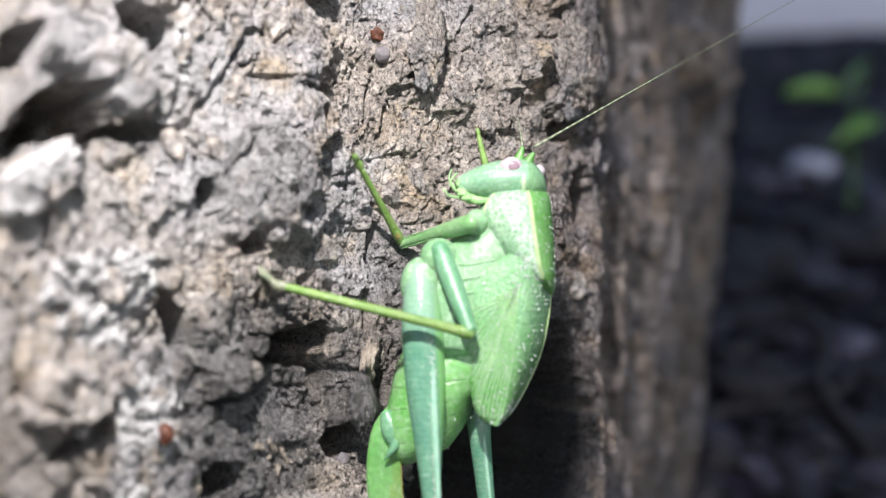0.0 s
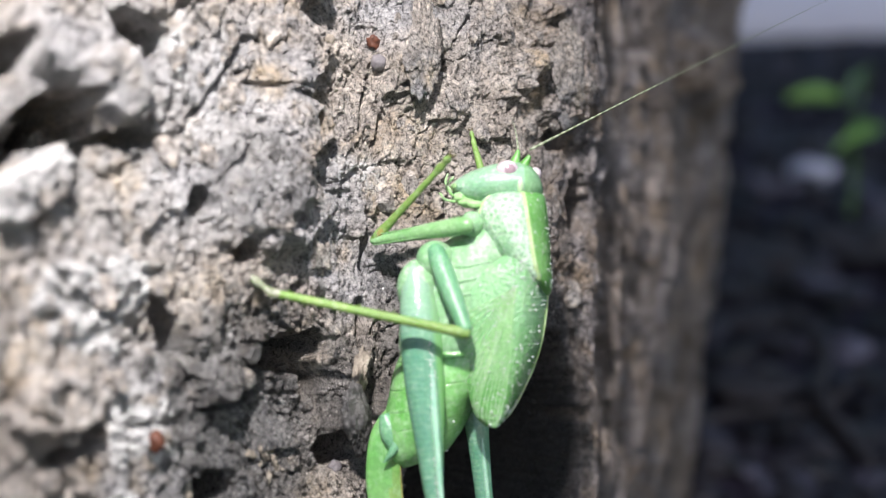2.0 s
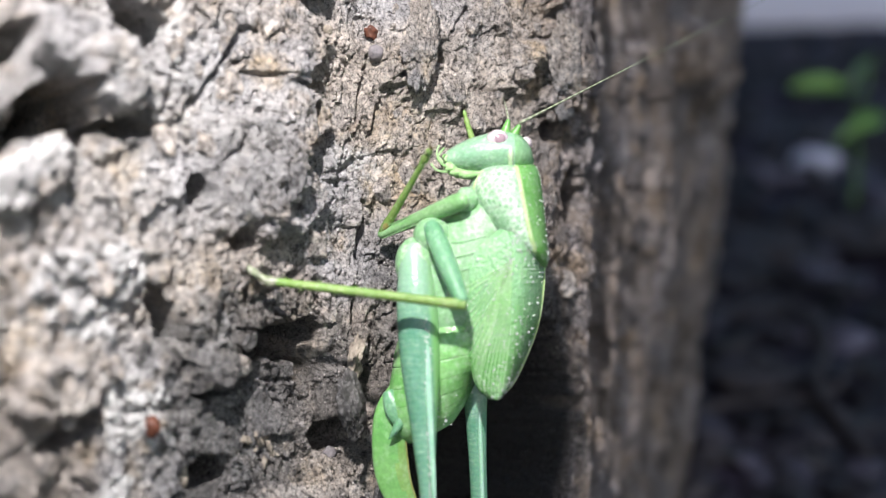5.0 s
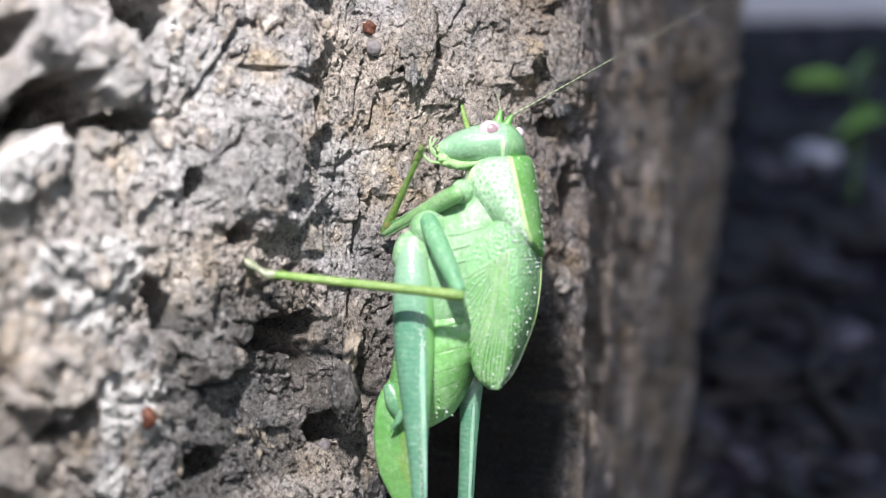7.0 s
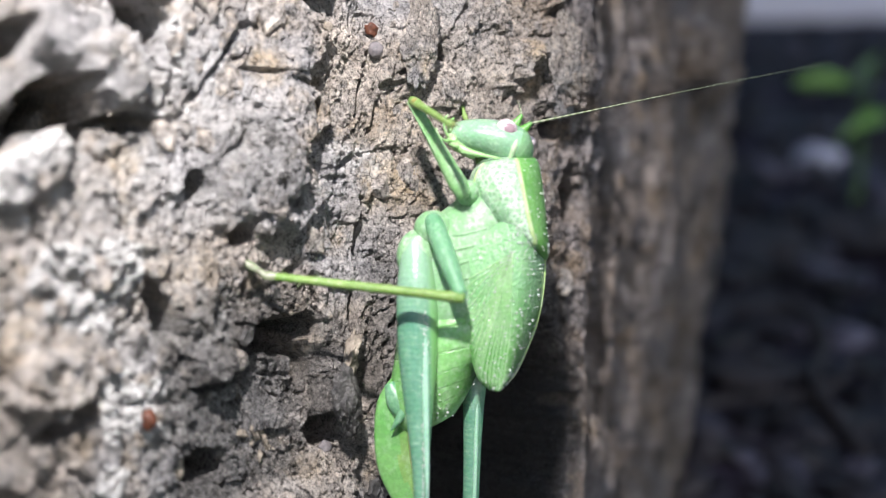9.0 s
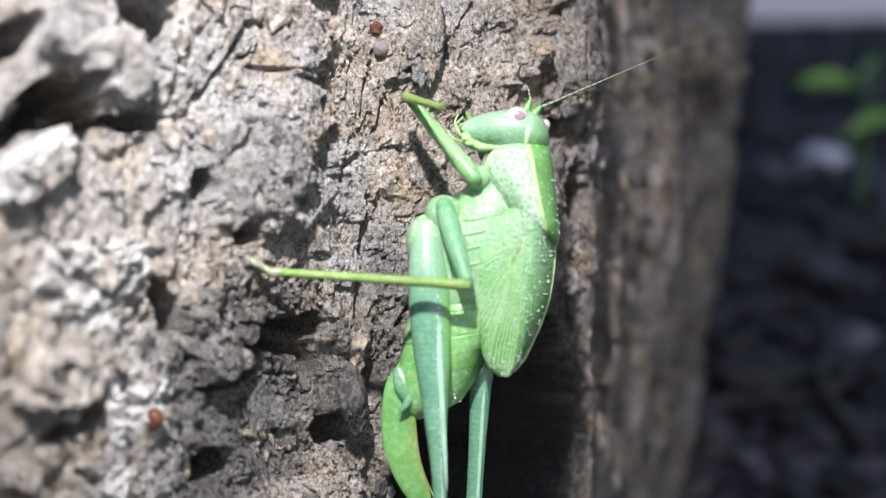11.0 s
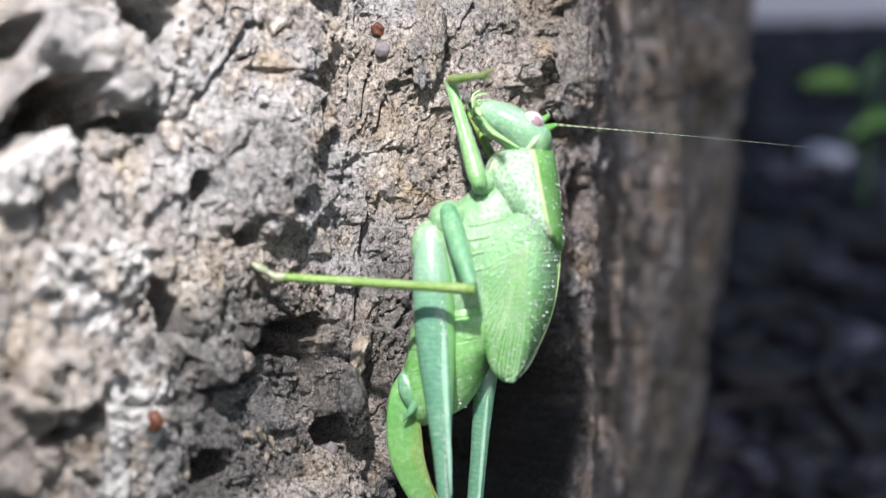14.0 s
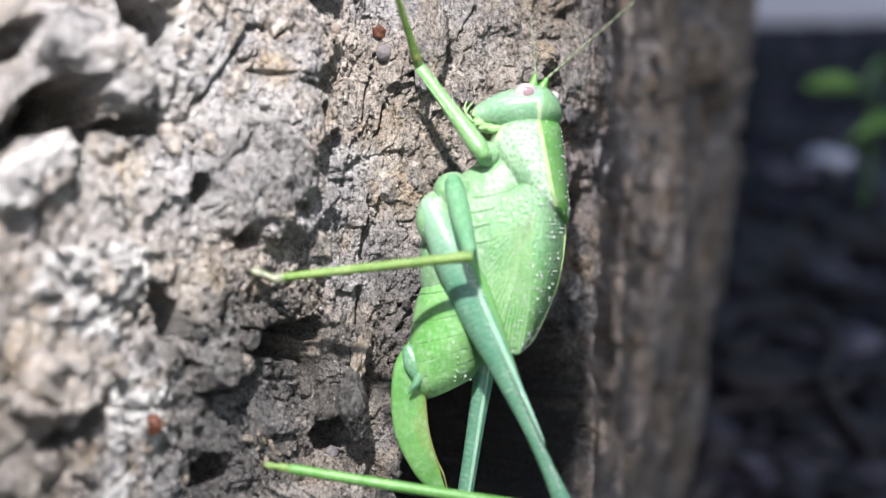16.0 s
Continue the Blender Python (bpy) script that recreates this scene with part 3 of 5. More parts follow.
# abdomen of overlapping rings
ab = smooth_list(sections(
    ((-5.49, 0.00, -1.04), (3.66, 0.00, -1.05), 0, 3.4), ((-7.16, 0.00, -4.18), (3.97, 0.00, -4.18), 0, 4.35), ((-7.73, 0.00, -6.79), (2.35, 0.00, -6.79), 0, 4.2),
    ((-8.15, 0.00, -8.88), (0.63, 0.00, -8.88), 0, 3.9), ((-8.26, 0.00, -10.71), (-0.31, 0.00, -10.71), 0, 3.4), ((-7.74, 0.00, -12.12), (-1.05, 0.00, -12.12), 0, 2.8), ((-6.38, 0.00, -13.17), (-1.99, 0.00, -13.17), 0, 1.8)), 57)
for i in range(7):
    seg_rows = ab[i * 8:i * 8 + 9]
    rows = []
    for j, (z, xl, xr, y, d) in enumerate(seg_rows):
        g = 0.022 * j / 8
        rows.append((z, xl - g, xr + g, y, d + g))
    z, xl, xr, y, d = seg_rows[-1]
    rows.append((z - 0.03, xl + 0.04, xr - 0.04, y, d - 0.04))
    part("abdomen_segment", stack(rows, 14, 40, 2.0, None, (-0.10 - 0.05 * i, -0.15 - 0.05 * i)), ABDOMEN, katydid)

pronotum_rows = sections(
    ((1.05, 0.00, 11.18), (5.95, 0.00, 11.28), 0.2, 2.6), ((0.31, 0.00, 10.60), (6.22, 0.00, 10.60), 0, 3.7), ((-0.26, 0.00, 9.40), (6.42, 0.00, 9.40), 0, 4.6), ((-0.31, 0.00, 7.84), (6.58, 0.00, 7.83), 0, 5.0),
    ((0.42, 0.00, 6.16), (6.74, 0.00, 6.16), 0, 5.2), ((1.67, 0.00, 4.60), (6.84, 0.00, 4.60), 0.1, 5.25), ((3.24, 0.00, 3.34), (6.95, 0.00, 3.34), 0.3, 4.9), ((5.22, 0.00, 2.30), (6.95, 0.00, 2.30), 0.7, 3.6), ((6.27, 0.00, 1.57), (6.79, 0.00, 1.57), 1.0, 1.4))


def on_stack(rows, x, z):
    """The viewer's side of a stacked body at x and z."""
    dense = smooth_list(rows, 80)
    zz, xl, xr, y, b = min(dense, key=lambda r: abs(r[0] - z))
    u = (x - (xl + xr) / 2) / ((xr - xl) / 2)
    return y - b * math.sqrt(max(0.0, 1 - min(abs(u), 1.0) ** 2))


for line in PLEURA:
    part("side_ridge", tube([(x, on_stack(thorax_rows, x, z) - 0.02, z, 0.14, 0.05) for x, z in line], 16, 8), MINT, katydid)


def shield_material():
    m = skin("shield_cuticle", (0.29, 0.51, 0.32), (0.45, 0.65, 0.47), 0.32, 1000, 0.35, 0.00012, 0.25, 0.48)
    lines = m.ramp(m.cells(1900, "DISTANCE_TO_EDGE"), (0.02, (1, 1, 1)), (0.2, (0, 0, 0)))
    patch = m.ramp(m.noise(350, 3), (0.36, (0, 0, 0)), (0.60, (1, 1, 1)))
    old = m.b.inputs["Base Color"].links[0].from_socket
    m.colour(m.mix(m.mix(1.0, lines, patch, "MULTIPLY"), old, rgb(0.58, 0.74, 0.56)))
    m.bump(m.cells(1300), 0.7, 0.00016)
    m.bump(m.noise(1400, 3), 0.9, 0.00026)
    m.bump(m.noise(5200, 3, 0.7), 0.9, 0.00006)
    return m.mat


SHIELD = shield_material()
pronotum = part("pronotum", stack(pronotum_rows, 56, 64), SHIELD, katydid, "mint green saddle-shaped pronotum with a yellow keel")
# behind the keel the back is a deeper green
pronotum.data.materials.append(LEAF)
KEEL = smooth_list([(3.92, 10.92), (4.19, 9.13), (4.54, 6.87), (4.94, 4.61), (5.54, 2.60)], 24)
for p in pronotum.data.polygons:
    c = p.center / MM
    kx = min(KEEL, key=lambda q: abs(q[1] - c.z))[0]
    if c.x > kx or c.y > 0:
        p.material_index = 1
part("keel", tube([(x, on_stack(pronotum_rows, x, z) - 0.03, z, 0.22, 0.11) for x, z in KEEL[::3]], 30, 10), YELLOW, pronotum, "pale yellow keel line")
LOBE = [(1.05, 10.67), (0.31, 9.63), (0.11, 8.27), (0.63, 6.80), (1.83, 5.23), (3.55, 3.77)]
part("lobe_rim", tube([(x, on_stack(pronotum_rows, x, z) - 0.02, z, 0.11, 0.10) for x, z in LOBE], 30, 8), YELLOW, pronotum, "pale yellow rim")


def wing(side, outline, veins, name_material):
    """A thin leathery wing: rows of (z, front x, back x); side -1 is the viewer's."""
    bm = bmesh.new()
    rows = smooth_list(outline, 60)
    nx = 26
    top, under = [], []

    def lift(u, k):
        if side < 0:
            y = -4.75 + 0.5 * (1 - u) ** 2 + 3.6 * max(0.0, (u - 0.62) / 0.38) ** 2 - 0.35 * math.sin(math.pi * u)
        else:
            y = 0.4 + 3.0 * (1 - u)
        return y + 0.8 * (k / 59) ** 2 * (1 if side > 0 else 0.6)

    for k, (z, xa, xb) in enumerate(rows):
        ra, rb = [], []
        for i in range(nx):
            u = i / (nx - 1)
            x = xa + (xb - xa) * u
            y = lift(u, k) + 0.03 * math.sin(x * 9 + z * 1.3)
            t = 0.10 * math.sin(math.pi * min(max(u, 0.02), 0.98)) ** 0.5
            ra.append(bm.verts.new((x * MM, (y - t) * MM, z * MM)))
            rb.append(bm.verts.new((x * MM, (y + t) * MM, z * MM)))
        top.append(ra)
        under.append(list(reversed(rb)))
    rings = [a + b for a, b in zip(top, under)]
    skin_rings(bm, rings)
    return part("wing", bm, name_material, katydid), rows, lift


def wing_material():
    m = skin("wing_membrane", (0.15, 0.40, 0.11), (0.27, 0.53, 0.21), 0.20, 1100, 0.35, 0.00012, 0.4, 0.22)
    # paler mint towards the shoulder
    split = m.t.nodes.new("ShaderNodeSeparateXYZ")
    m.t.links.new(m.c, split.inputs[0])
    high = m.math("ADD", m.math("MULTIPLY", m.math("ADD", split.outputs[2], 0.00589), 58.9), m.math("MULTIPLY", m.noise(300, 2), 0.5))
    old = m.b.inputs["Base Color"].links[0].from_socket
    m.colour(m.mix(m.ramp(high, (0.25, (0, 0, 0)), (0.60, (1, 1, 1))), old, rgb(0.22, 0.45, 0.22)))
    m.bump(m.noise(5200, 3, 0.7), 0.7, 0.00006)
    net = m.ramp(m.cells(2300, "DISTANCE_TO_EDGE"), (0.02, (0.9, 0.9, 0.9)), (0.22, (0, 0, 0)))
    m.colour(m.mix(m.mix(1.0, net, m.ramp(m.noise(330, 3), (0.40, (0, 0, 0)), (0.62, (0.8, 0.8, 0.8))), "MULTIPLY"), m.b.inputs["Base Color"].links[0].from_socket, rgb(0.36, 0.62, 0.32)))
    m.bump(m.cells(3000), 0.8, 0.00010)
    m.bump(m.noise(2600, 3, 0.7), 0.6, 0.00006)
    return m.mat


WING = wing_material()
near_outline = [(5.50, 2.55, 5.29), (4.50, 1.30, 5.95), (3.10, -0.29, 6.41),
                (1.10, -1.09, 6.46), (-1.89, -1.29, 6.16),
                (-3.89, -1.04, 5.65), (-5.89, -0.69, 4.88),
                (-7.88, -0.29, 3.96), (-8.98, 0.20, 3.29),
                (-9.73, 1.00, 2.37)]
far_outline = [(z - 0.15, xa + 1.2, xb + 0.22) for z, xa, xb in near_outline]
near_wing, wing_rows, wing_lift = wing(-1, near_outline, 14, WING)
far_wing, far_rows, far_lift = wing(1, far_outline, 0, WING)
near_wing["label"] = "veined leaf-like wing beaded with dew"


def on_wing(u, k):
    z, xa, xb = wing_rows[k]
    return Vector((xa + (xb - xa) * u, wing_lift(u, k) - 0.10 * math.sin(math.pi * min(max(u, 0.02), 0.98)) ** 0.5, z))


# veins fan out from the wing's shoulder, and a pale rim runs down its back edge
VEINS = []
VEIN = skin("vein_cuticle", (0.38, 0.66, 0.32), (0.54, 0.78, 0.45), 0.2).mat
for i in range(22):
    f = i / 21
    ku, kk = (0.03, 22 + 44 * f) if f < 0.72 else (0.03 + 0.62 * (f - 0.72) / 0.28, 54)
    pts = []
    for j in range(8):
        g = j / 7
        k = int(15 + (min(kk, 56) - 15) * g)
        u = 0.56 + (ku - 0.56) * (0.55 * g + 0.45 * g * g)
        p = on_wing(u, k)
        w = 0.095 * (1 - 0.4 * g)
        pts.append((p.x, p.y - 0.005, p.z, w, w))
    VEINS.append(pts)
    part("vein", tube(pts, 18, 6), VEIN, near_wing)
part("rim", tube([(*(on_wing(1.0, k) + Vector((0.02, 0, 0))), 0.10, 0.10) for k in (4, 12, 22, 32, 42, 52, 59)], 30, 8), YELLOW, near_wing, "pale yellow wing edge")

OVIBODY = skin("ovipositor_cuticle", (0.17, 0.43, 0.12), (0.30, 0.56, 0.22), 0.28, 500, 0.4).mat
# sickle-shaped ovipositor and its base
ovi = part("ovipositor", tube([(*(-7.19, -0.60, -9.08), 0.75, 0.5), (*(-7.91, -1.00, -11.10), 1.3, 0.55), (*(-8.00, -1.20, -13.91), 1.55, 0.5), (*(-7.75, -1.20, -16.75), 1.55, 0.45), (*(-6.87, -1.00, -19.38), 1.32, 0.4),
                               (*(-5.89, -0.80, -21.34), 0.95, 0.3), (*(-4.81, -0.60, -22.53), 0.22, 0.15)], 44, 24), OVIBODY, katydid, "flat green sickle ovipositor with a brown edge")
ovi.data.materials.append(OVI)
AXISLINE = [(-7.85, -11.11), (-7.60, -16.80), (-6.56, -19.65), (-5.11, -21.98)]
for p in ovi.data.polygons:
    c = p.center / MM
    x = np.interp(-c.z, [-q[1] for q in AXISLINE], [q[0] for q in AXISLINE])
    if c.x > x + 0.35:
        p.material_index = 1
part("edge", tube([(*(-6.56, -1.20, -12.47), 0.05, 0.08), (*(-6.45, -1.20, -14.17), 0.08, 0.10), (*(-6.14, -1.20, -17.11), 0.08, 0.10), (*(-5.53, -1.00, -19.38), 0.08, 0.1), (*(-4.81, -0.80, -21.13), 0.08, 0.1), (*(-4.55, -0.60, -22.43), 0.05, 0.05)], 24, 8), KNEE, ovi, "brownish yellow edge")
part("genital_plate", tube([(-8.0, -1.5, -9.2, 0.5, 0.4), (-7.35, -1.9, -10.7, 1.0, 0.55), (-6.35, -1.9, -12.2, 0.85, 0.45), (-5.7, -1.7, -13.3, 0.30, 0.2)], 20, 16), TEAL, katydid)
part("cercus", tube([(-6.7, -2.3, -11.6, 0.50, 0.30), (-7.35, -2.5, -12.6, 0.32, 0.26), (-7.95, -2.4, -13.4, 0.06, 0.06)], 16, 10), TEAL, katydid)

# head, hung on its neck
NECK = Vector((4.44, 0.00, 11.39))
head = part("head", stack([(0, -0.1, 0.1, 0, 0.1), (1, -0.1, 0.1, 0, 0.1)], 3, 6), MINT, katydid, "rounded green head with pale pink eyes")


def head_shape():
    bm = bmesh.new()
    rings = []
    rows = smooth_list([(6.38, 12.1, 11.4, 0, 0.5), (6.15, 12.9, 11.0, 0, 1.5), (5.65, 13.7, 10.65, 0, 2.4), (4.87, 14.3, 10.45, -0.1, 3.0), (3.7, 14.48, 10.45, -0.1, 3.1), (2.5, 14.38, 10.55, -0.1, 3.05),
                        (1.4, 14.15, 10.6, -0.1, 2.85), (0.3, 13.80, 10.62, -0.1, 2.45), (-0.7, 13.35, 10.85, 0, 1.9), (-1.5, 12.85, 11.15, 0, 1.25), (-1.9, 12.4, 11.6, 0, 0.5)], 40)
    for x, zt, zb, y, d in rows:
        c, a = (zt + zb) / 2, max((zt - zb) / 2, 0.05)
        ring = []
        for i in range(32):
            w = 2 * math.pi * i / 32
            ring.append(bm.verts.new((Vector((x, y + max(d, 0.05) * math.sin(w), c + a * math.cos(w))) - NECK) * MM))
        rings.append(ring)
    return skin_rings(bm, rings)


def face_material():
    m = skin("face_cuticle", (0.32, 0.54, 0.39), (0.49, 0.69, 0.54), 0.32, 900, 0.4, 0.00012, 0.3, 0.35)
    blotch = m.ramp(m.noise(420, 3), (0.60, (0, 0, 0)), (0.72, (0.7, 0.7, 0.7)))
    old = m.b.inputs["Base Color"].links[0].from_socket
    m.colour(m.mix(blotch, old, rgb(0.66, 0.80, 0.60)))
    return m.mat


FACE = face_material()
CROWN = skin("crown_cuticle", (0.22, 0.46, 0.22), (0.35, 0.57, 0.34), 0.34, 700).mat
JAW = skin("jaw_cuticle", (0.34, 0.58, 0.24), (0.58, 0.76, 0.44), 0.35, 1500).mat
BACKX = 4.42


def replace_mesh(ob, bm, material):
    me = bpy.data.meshes.new(ob.name)
    bm.to_mesh(me)
    bm.free()
    for p in me.polygons:
        p.use_smooth = True
    me.materials.append(material)
    ob.data = me


replace_mesh(head, head_shape(), FACE)
head.data.materials.append(CROWN)
for p in head.data.polygons:
    if p.center.x / MM + NECK.x > BACKX or p.center.y > 0.0006:
        p.material_index = 1


def on_head(p):
    return tuple(Vector(p) - NECK)


PALE = skin("pale_spot_cuticle", (0.62, 0.76, 0.50), (0.80, 0.88, 0.70)).mat
eye = part("eye", ball(1.02, 0.66, 0.90, on_head((3.00, -2.35, 13.52)), 28), EYE, head, "pale pink compound eye")
part("pupil", ball(0.58, 0.22, 0.52, on_head((3.14, -2.84, 13.54)), 16), PUPIL, eye, "mauve pupil spot")
eye = part("eye", ball(0.62, 0.9, 0.70, on_head((5.78, 0.90, 13.45)), 24), EYE, head, "pale pink compound eye")
part("face_stripe", tube([(*on_head((4.12, -3.03, 12.82)), 0.20, 0.12), (*on_head((4.11, -3.13, 11.90)), 0.26, 0.14), (*on_head((4.11, -2.60, 10.84)), 0.18, 0.12)], 12, 8), PALE, head, "yellow stripe behind the eye")
part("cheek_ridge", tube([(*on_head((3.40, -2.60, 10.75)), 0.10, 0.1), (*on_head((1.69, -2.40, 10.55)), 0.20, 0.12), (*on_head((0.24, -2.00, 10.50)), 0.34, 0.16), (*on_head((-0.95, -1.55, 10.85)), 0.34, 0.14), (*on_head((-1.75, -1.00, 11.35)), 0.10, 0.08)], 22, 8), JAW, head)
for i, (p, r) in enumerate((((0.44, -1.20, 10.42), (1.0, 0.9, 0.35)), ((-0.70, -1.10, 10.72), (0.75, 0.9, 0.42)), ((-1.45, -0.80, 11.30), (0.45, 0.8, 0.50)), ((-1.15, -1.10, 11.15), (0.6, 0.6, 0.45)), ((-1.72, -0.60, 12.05), (0.32, 0.7, 0.45)))):
    part("mouthpart", lump(*r, 0.35, 3, 60 + i, on_head(p)), JAW, head)
for p, q, r in (((-1.81, -1.40, 11.26), (-2.44, -1.80, 12.04), (-1.82, -1.90, 12.95)), ((-1.60, -1.40, 10.74), (-2.54, -2.00, 10.90), (-3.05, -2.00, 11.51)), ((-1.76, 0.60, 11.65), (-2.49, 0.80, 12.62), (-2.28, 0.80, 13.46))):
    part("palp", tube([(*on_head(p), 0.11, 0.11), (*on_head(q), 0.10, 0.10), (*on_head(r), 0.08, 0.08)], 12, 8), JAW, head)
for p, q in (((4.30, -1.00, 13.57), (5.10, -1.30, 14.97)), ((3.74, 0.40, 13.94), (4.20, 0.20, 15.64))):
    part("scape", tube([(*on_head(p), 0.70, 0.6), (*on_head((Vector(p) + Vector(q)) / 2), 0.42, 0.40), (*on_head(q), 0.17, 0.17)], 12, 10), LEAF, head)


def feeler(length, name):
    bm = rod([(0, 0.15, 0.15), (length * 0.04, 0.11, 0.11), (length * 0.2, 0.075, 0.075), (length * 0.5, 0.045, 0.045), (length, 0.014, 0.014)], 0.5, 90, 6)
    for v in bm.verts:
        k = 1 + 0.22 * (1 if int(v.co.y / MM / 0.33) % 2 else -1)
        v.co.x *= k
    return part(name, bm, FEELER, katydid)


def feeler_material():
    m = Nodes("feeler", 0.45)
    m.colour(m.ramp(m.wave(380, 0.3), (0.1, (0.17, 0.21, 0.12)), (0.8, (0.36, 0.40, 0.28))))
    return m.mat


FEELER = feeler_material()
antenna = feeler(38, "antenna")
antenna_far = feeler(7.0, "antenna")

# legs: each joint's rod runs along its own y axis
front_femur = part("femur", rod([(-0.5, 0.1, 0.1), (-0.3, 0.55, 0.5), (0.4, 0.78, 0.75), (1.5, 0.84, 0.8), (5, 0.68, 0.66), (9, 0.50, 0.5), (10.2, 0.46, 0.46), (10.6, 0.32, 0.32), (10.75, 0.05, 0.05)]), SHANK, katydid)
for side in (-1, 1):
    part("ridge", rod([(0.6, 0.03, 0.03), (2, 0.06, 0.06), (6, 0.06, 0.06), (10.2, 0.04, 0.04)], 0, 20, 8), SHANK, front_femur).location = (0.46 * side * MM, 0, 0.46 * MM)
front_tibia = part("tibia", rod([(-0.15, 0.3, 0.3), (0.2, 0.42, 0.42), (1.2, 0.48, 0.46), (3, 0.38, 0.38), (8, 0.28, 0.28), (9.6, 0.28, 0.28)]), OLIVE, katydid)
part("ear", ball(0.30, 0.55, 0.13, (0, 1.3, 0.36), 12), KNEE, front_tibia, "ochre patch below the knee")


def foot(parent, y, lean=0.5, scale=1.0, material=None, rise=0.0):
    """A tarsus of short joints with a split claw at its end."""
    t = part("tarsus", tube([(0, y, 0, 0.30 * scale, 0.26 * scale), (0, y + 0.6 * scale, 0.1 * lean, 0.40 * scale, 0.3 * scale), (0.35 * rise, y + 1.2 * scale, 0.35 * lean, 0.26 * scale, 0.24 * scale), (0.7 * rise, y + 1.7 * scale, 0.6 * lean, 0.36 * scale, 0.28 * scale), (rise, y + 2.2 * scale, 0.9 * lean, 0.16 * scale, 0.16 * scale)], 22, 10), material or OLIVE, parent)
    for side in (-1, 1):
        part("claw", tube([(rise, y + 2.1 * scale, 0.85 * lean, 0.12 * scale, 0.12 * scale), (rise + 0.22 * side * scale, y + 2.5 * scale, 0.9 * lean, 0.09 * scale, 0.09 * scale), (rise + 0.36 * side * scale, y + 2.7 * scale, 0.5 * lean, 0.03, 0.03)], 10, 8), BROWN, parent)
    return t


foot(front_tibia, 9.6)
mid_femur = part("femur", rod([(-0.8, 0.1, 0.1), (-0.6, 0.5, 0.45), (0, 0.82, 0.68), (2, 0.92, 0.74), (5, 0.84, 0.7), (7.7, 0.62, 0.55), (8.1, 0.58, 0.55), (8.45, 0.25, 0.25)]), TEAL, katydid)
mid_tibia = part("tibia", rod([(-0.2, 0.42, 0.4), (0.7, 0.5, 0.48), (3, 0.42, 0.42), (10, 0.40, 0.40), (16, 0.36, 0.36), (17.7 - 1.4, 0.34, 0.34)], 0.25), OLIVE, katydid)
foot(mid_tibia, 17.7 - 1.4, 0.9, 1.3, PAD, 1.0)
for k in range(9):
    y = 3 + 1.55 * k
    part("spine", tube([(0.30 * (-1) ** k, y, 0.1, 0.05, 0.05), (0.62 * (-1) ** k, y + 0.45, 0.12, 0.015, 0.015)], 5, 6), OLIVE, mid_tibia)
hind_femur = part("femur", rod([(-2.0, 0.1, 0.1), (-1.7, 0.75, 0.6), (-0.8, 1.2, 0.95), (1, 1.55, 1.2), (3.5, 1.82, 1.4), (7, 1.84, 1.4), (10.5, 1.62, 1.25), (15, 1.12, 0.9), (20, 0.66, 0.6), (24, 0.60, 0.56), (27.2, 0.80, 0.72), (28.2, 0.55, 0.5)], 0, 60, 24), HINDSKIN, katydid, "thick teal hind thigh with a herringbone pattern")
hind_tibia = part("tibia", rod([(-0.2, 0.5, 0.5), (1, 0.62, 0.6), (5, 0.52, 0.52), (18, 0.46, 0.46), (24.2, 0.44, 0.44)], 0.3, 40), LEAF, katydid)
foot(hind_tibia, 24.2, 0.3, 1.0)
far_femur = part("femur", rod([(-1, 0.8, 0.8), (3, 1.15, 1.0), (6, 1.0, 0.95), (12, 0.80, 0.75), (26, 0.7, 0.66)], 0, 40, 20), HINDSKIN, katydid)
far_front_leg = part("tibia", rod([(0, 0.5, 0.5), (4, 0.42, 0.42), (8.1, 0.26, 0.26)], 0.4), OLIVE, katydid)
foot(far_front_leg, 8.1, 0.3, 0.7)


# coxae where the legs join the body
for p, r in (((-0.53, -2.80, 7.98), (1.1, 1.3, 1.2)), ((-3.70, -2.60, 4.80), (1.75, 1.5, 1.7)), ((-5.20, -2.50, 2.30), (1.9, 1.6, 2.5))):
    part("coxa", ball(*r, p), MINT, katydid)


# the thigh's rib, its glossy highlight painted as a pale colour
HIGHLIGHT = skin("rib_painted_highlight", (0.40, 0.68, 0.56), (0.56, 0.80, 0.70), 0.10, 1500, 0.3, 0.0002, 0.5).mat
for leg, at, wide in ((hind_femur, (-0.62, 0, 1.03), 1.0), (far_femur, (-0.3, 0, 0.72), 0.7)):
    part("rib", rod([(3.5, 0.08 * wide, 0.1), (6, 0.28 * wide, 0.24), (10, 0.32 * wide, 0.24), (18, 0.22 * wide, 0.1), (22, 0.05, 0.03)], 0, 40, 12), HIGHLIGHT, leg, "pale rib with its highlight put into the colour").location = Vector(at) * MM


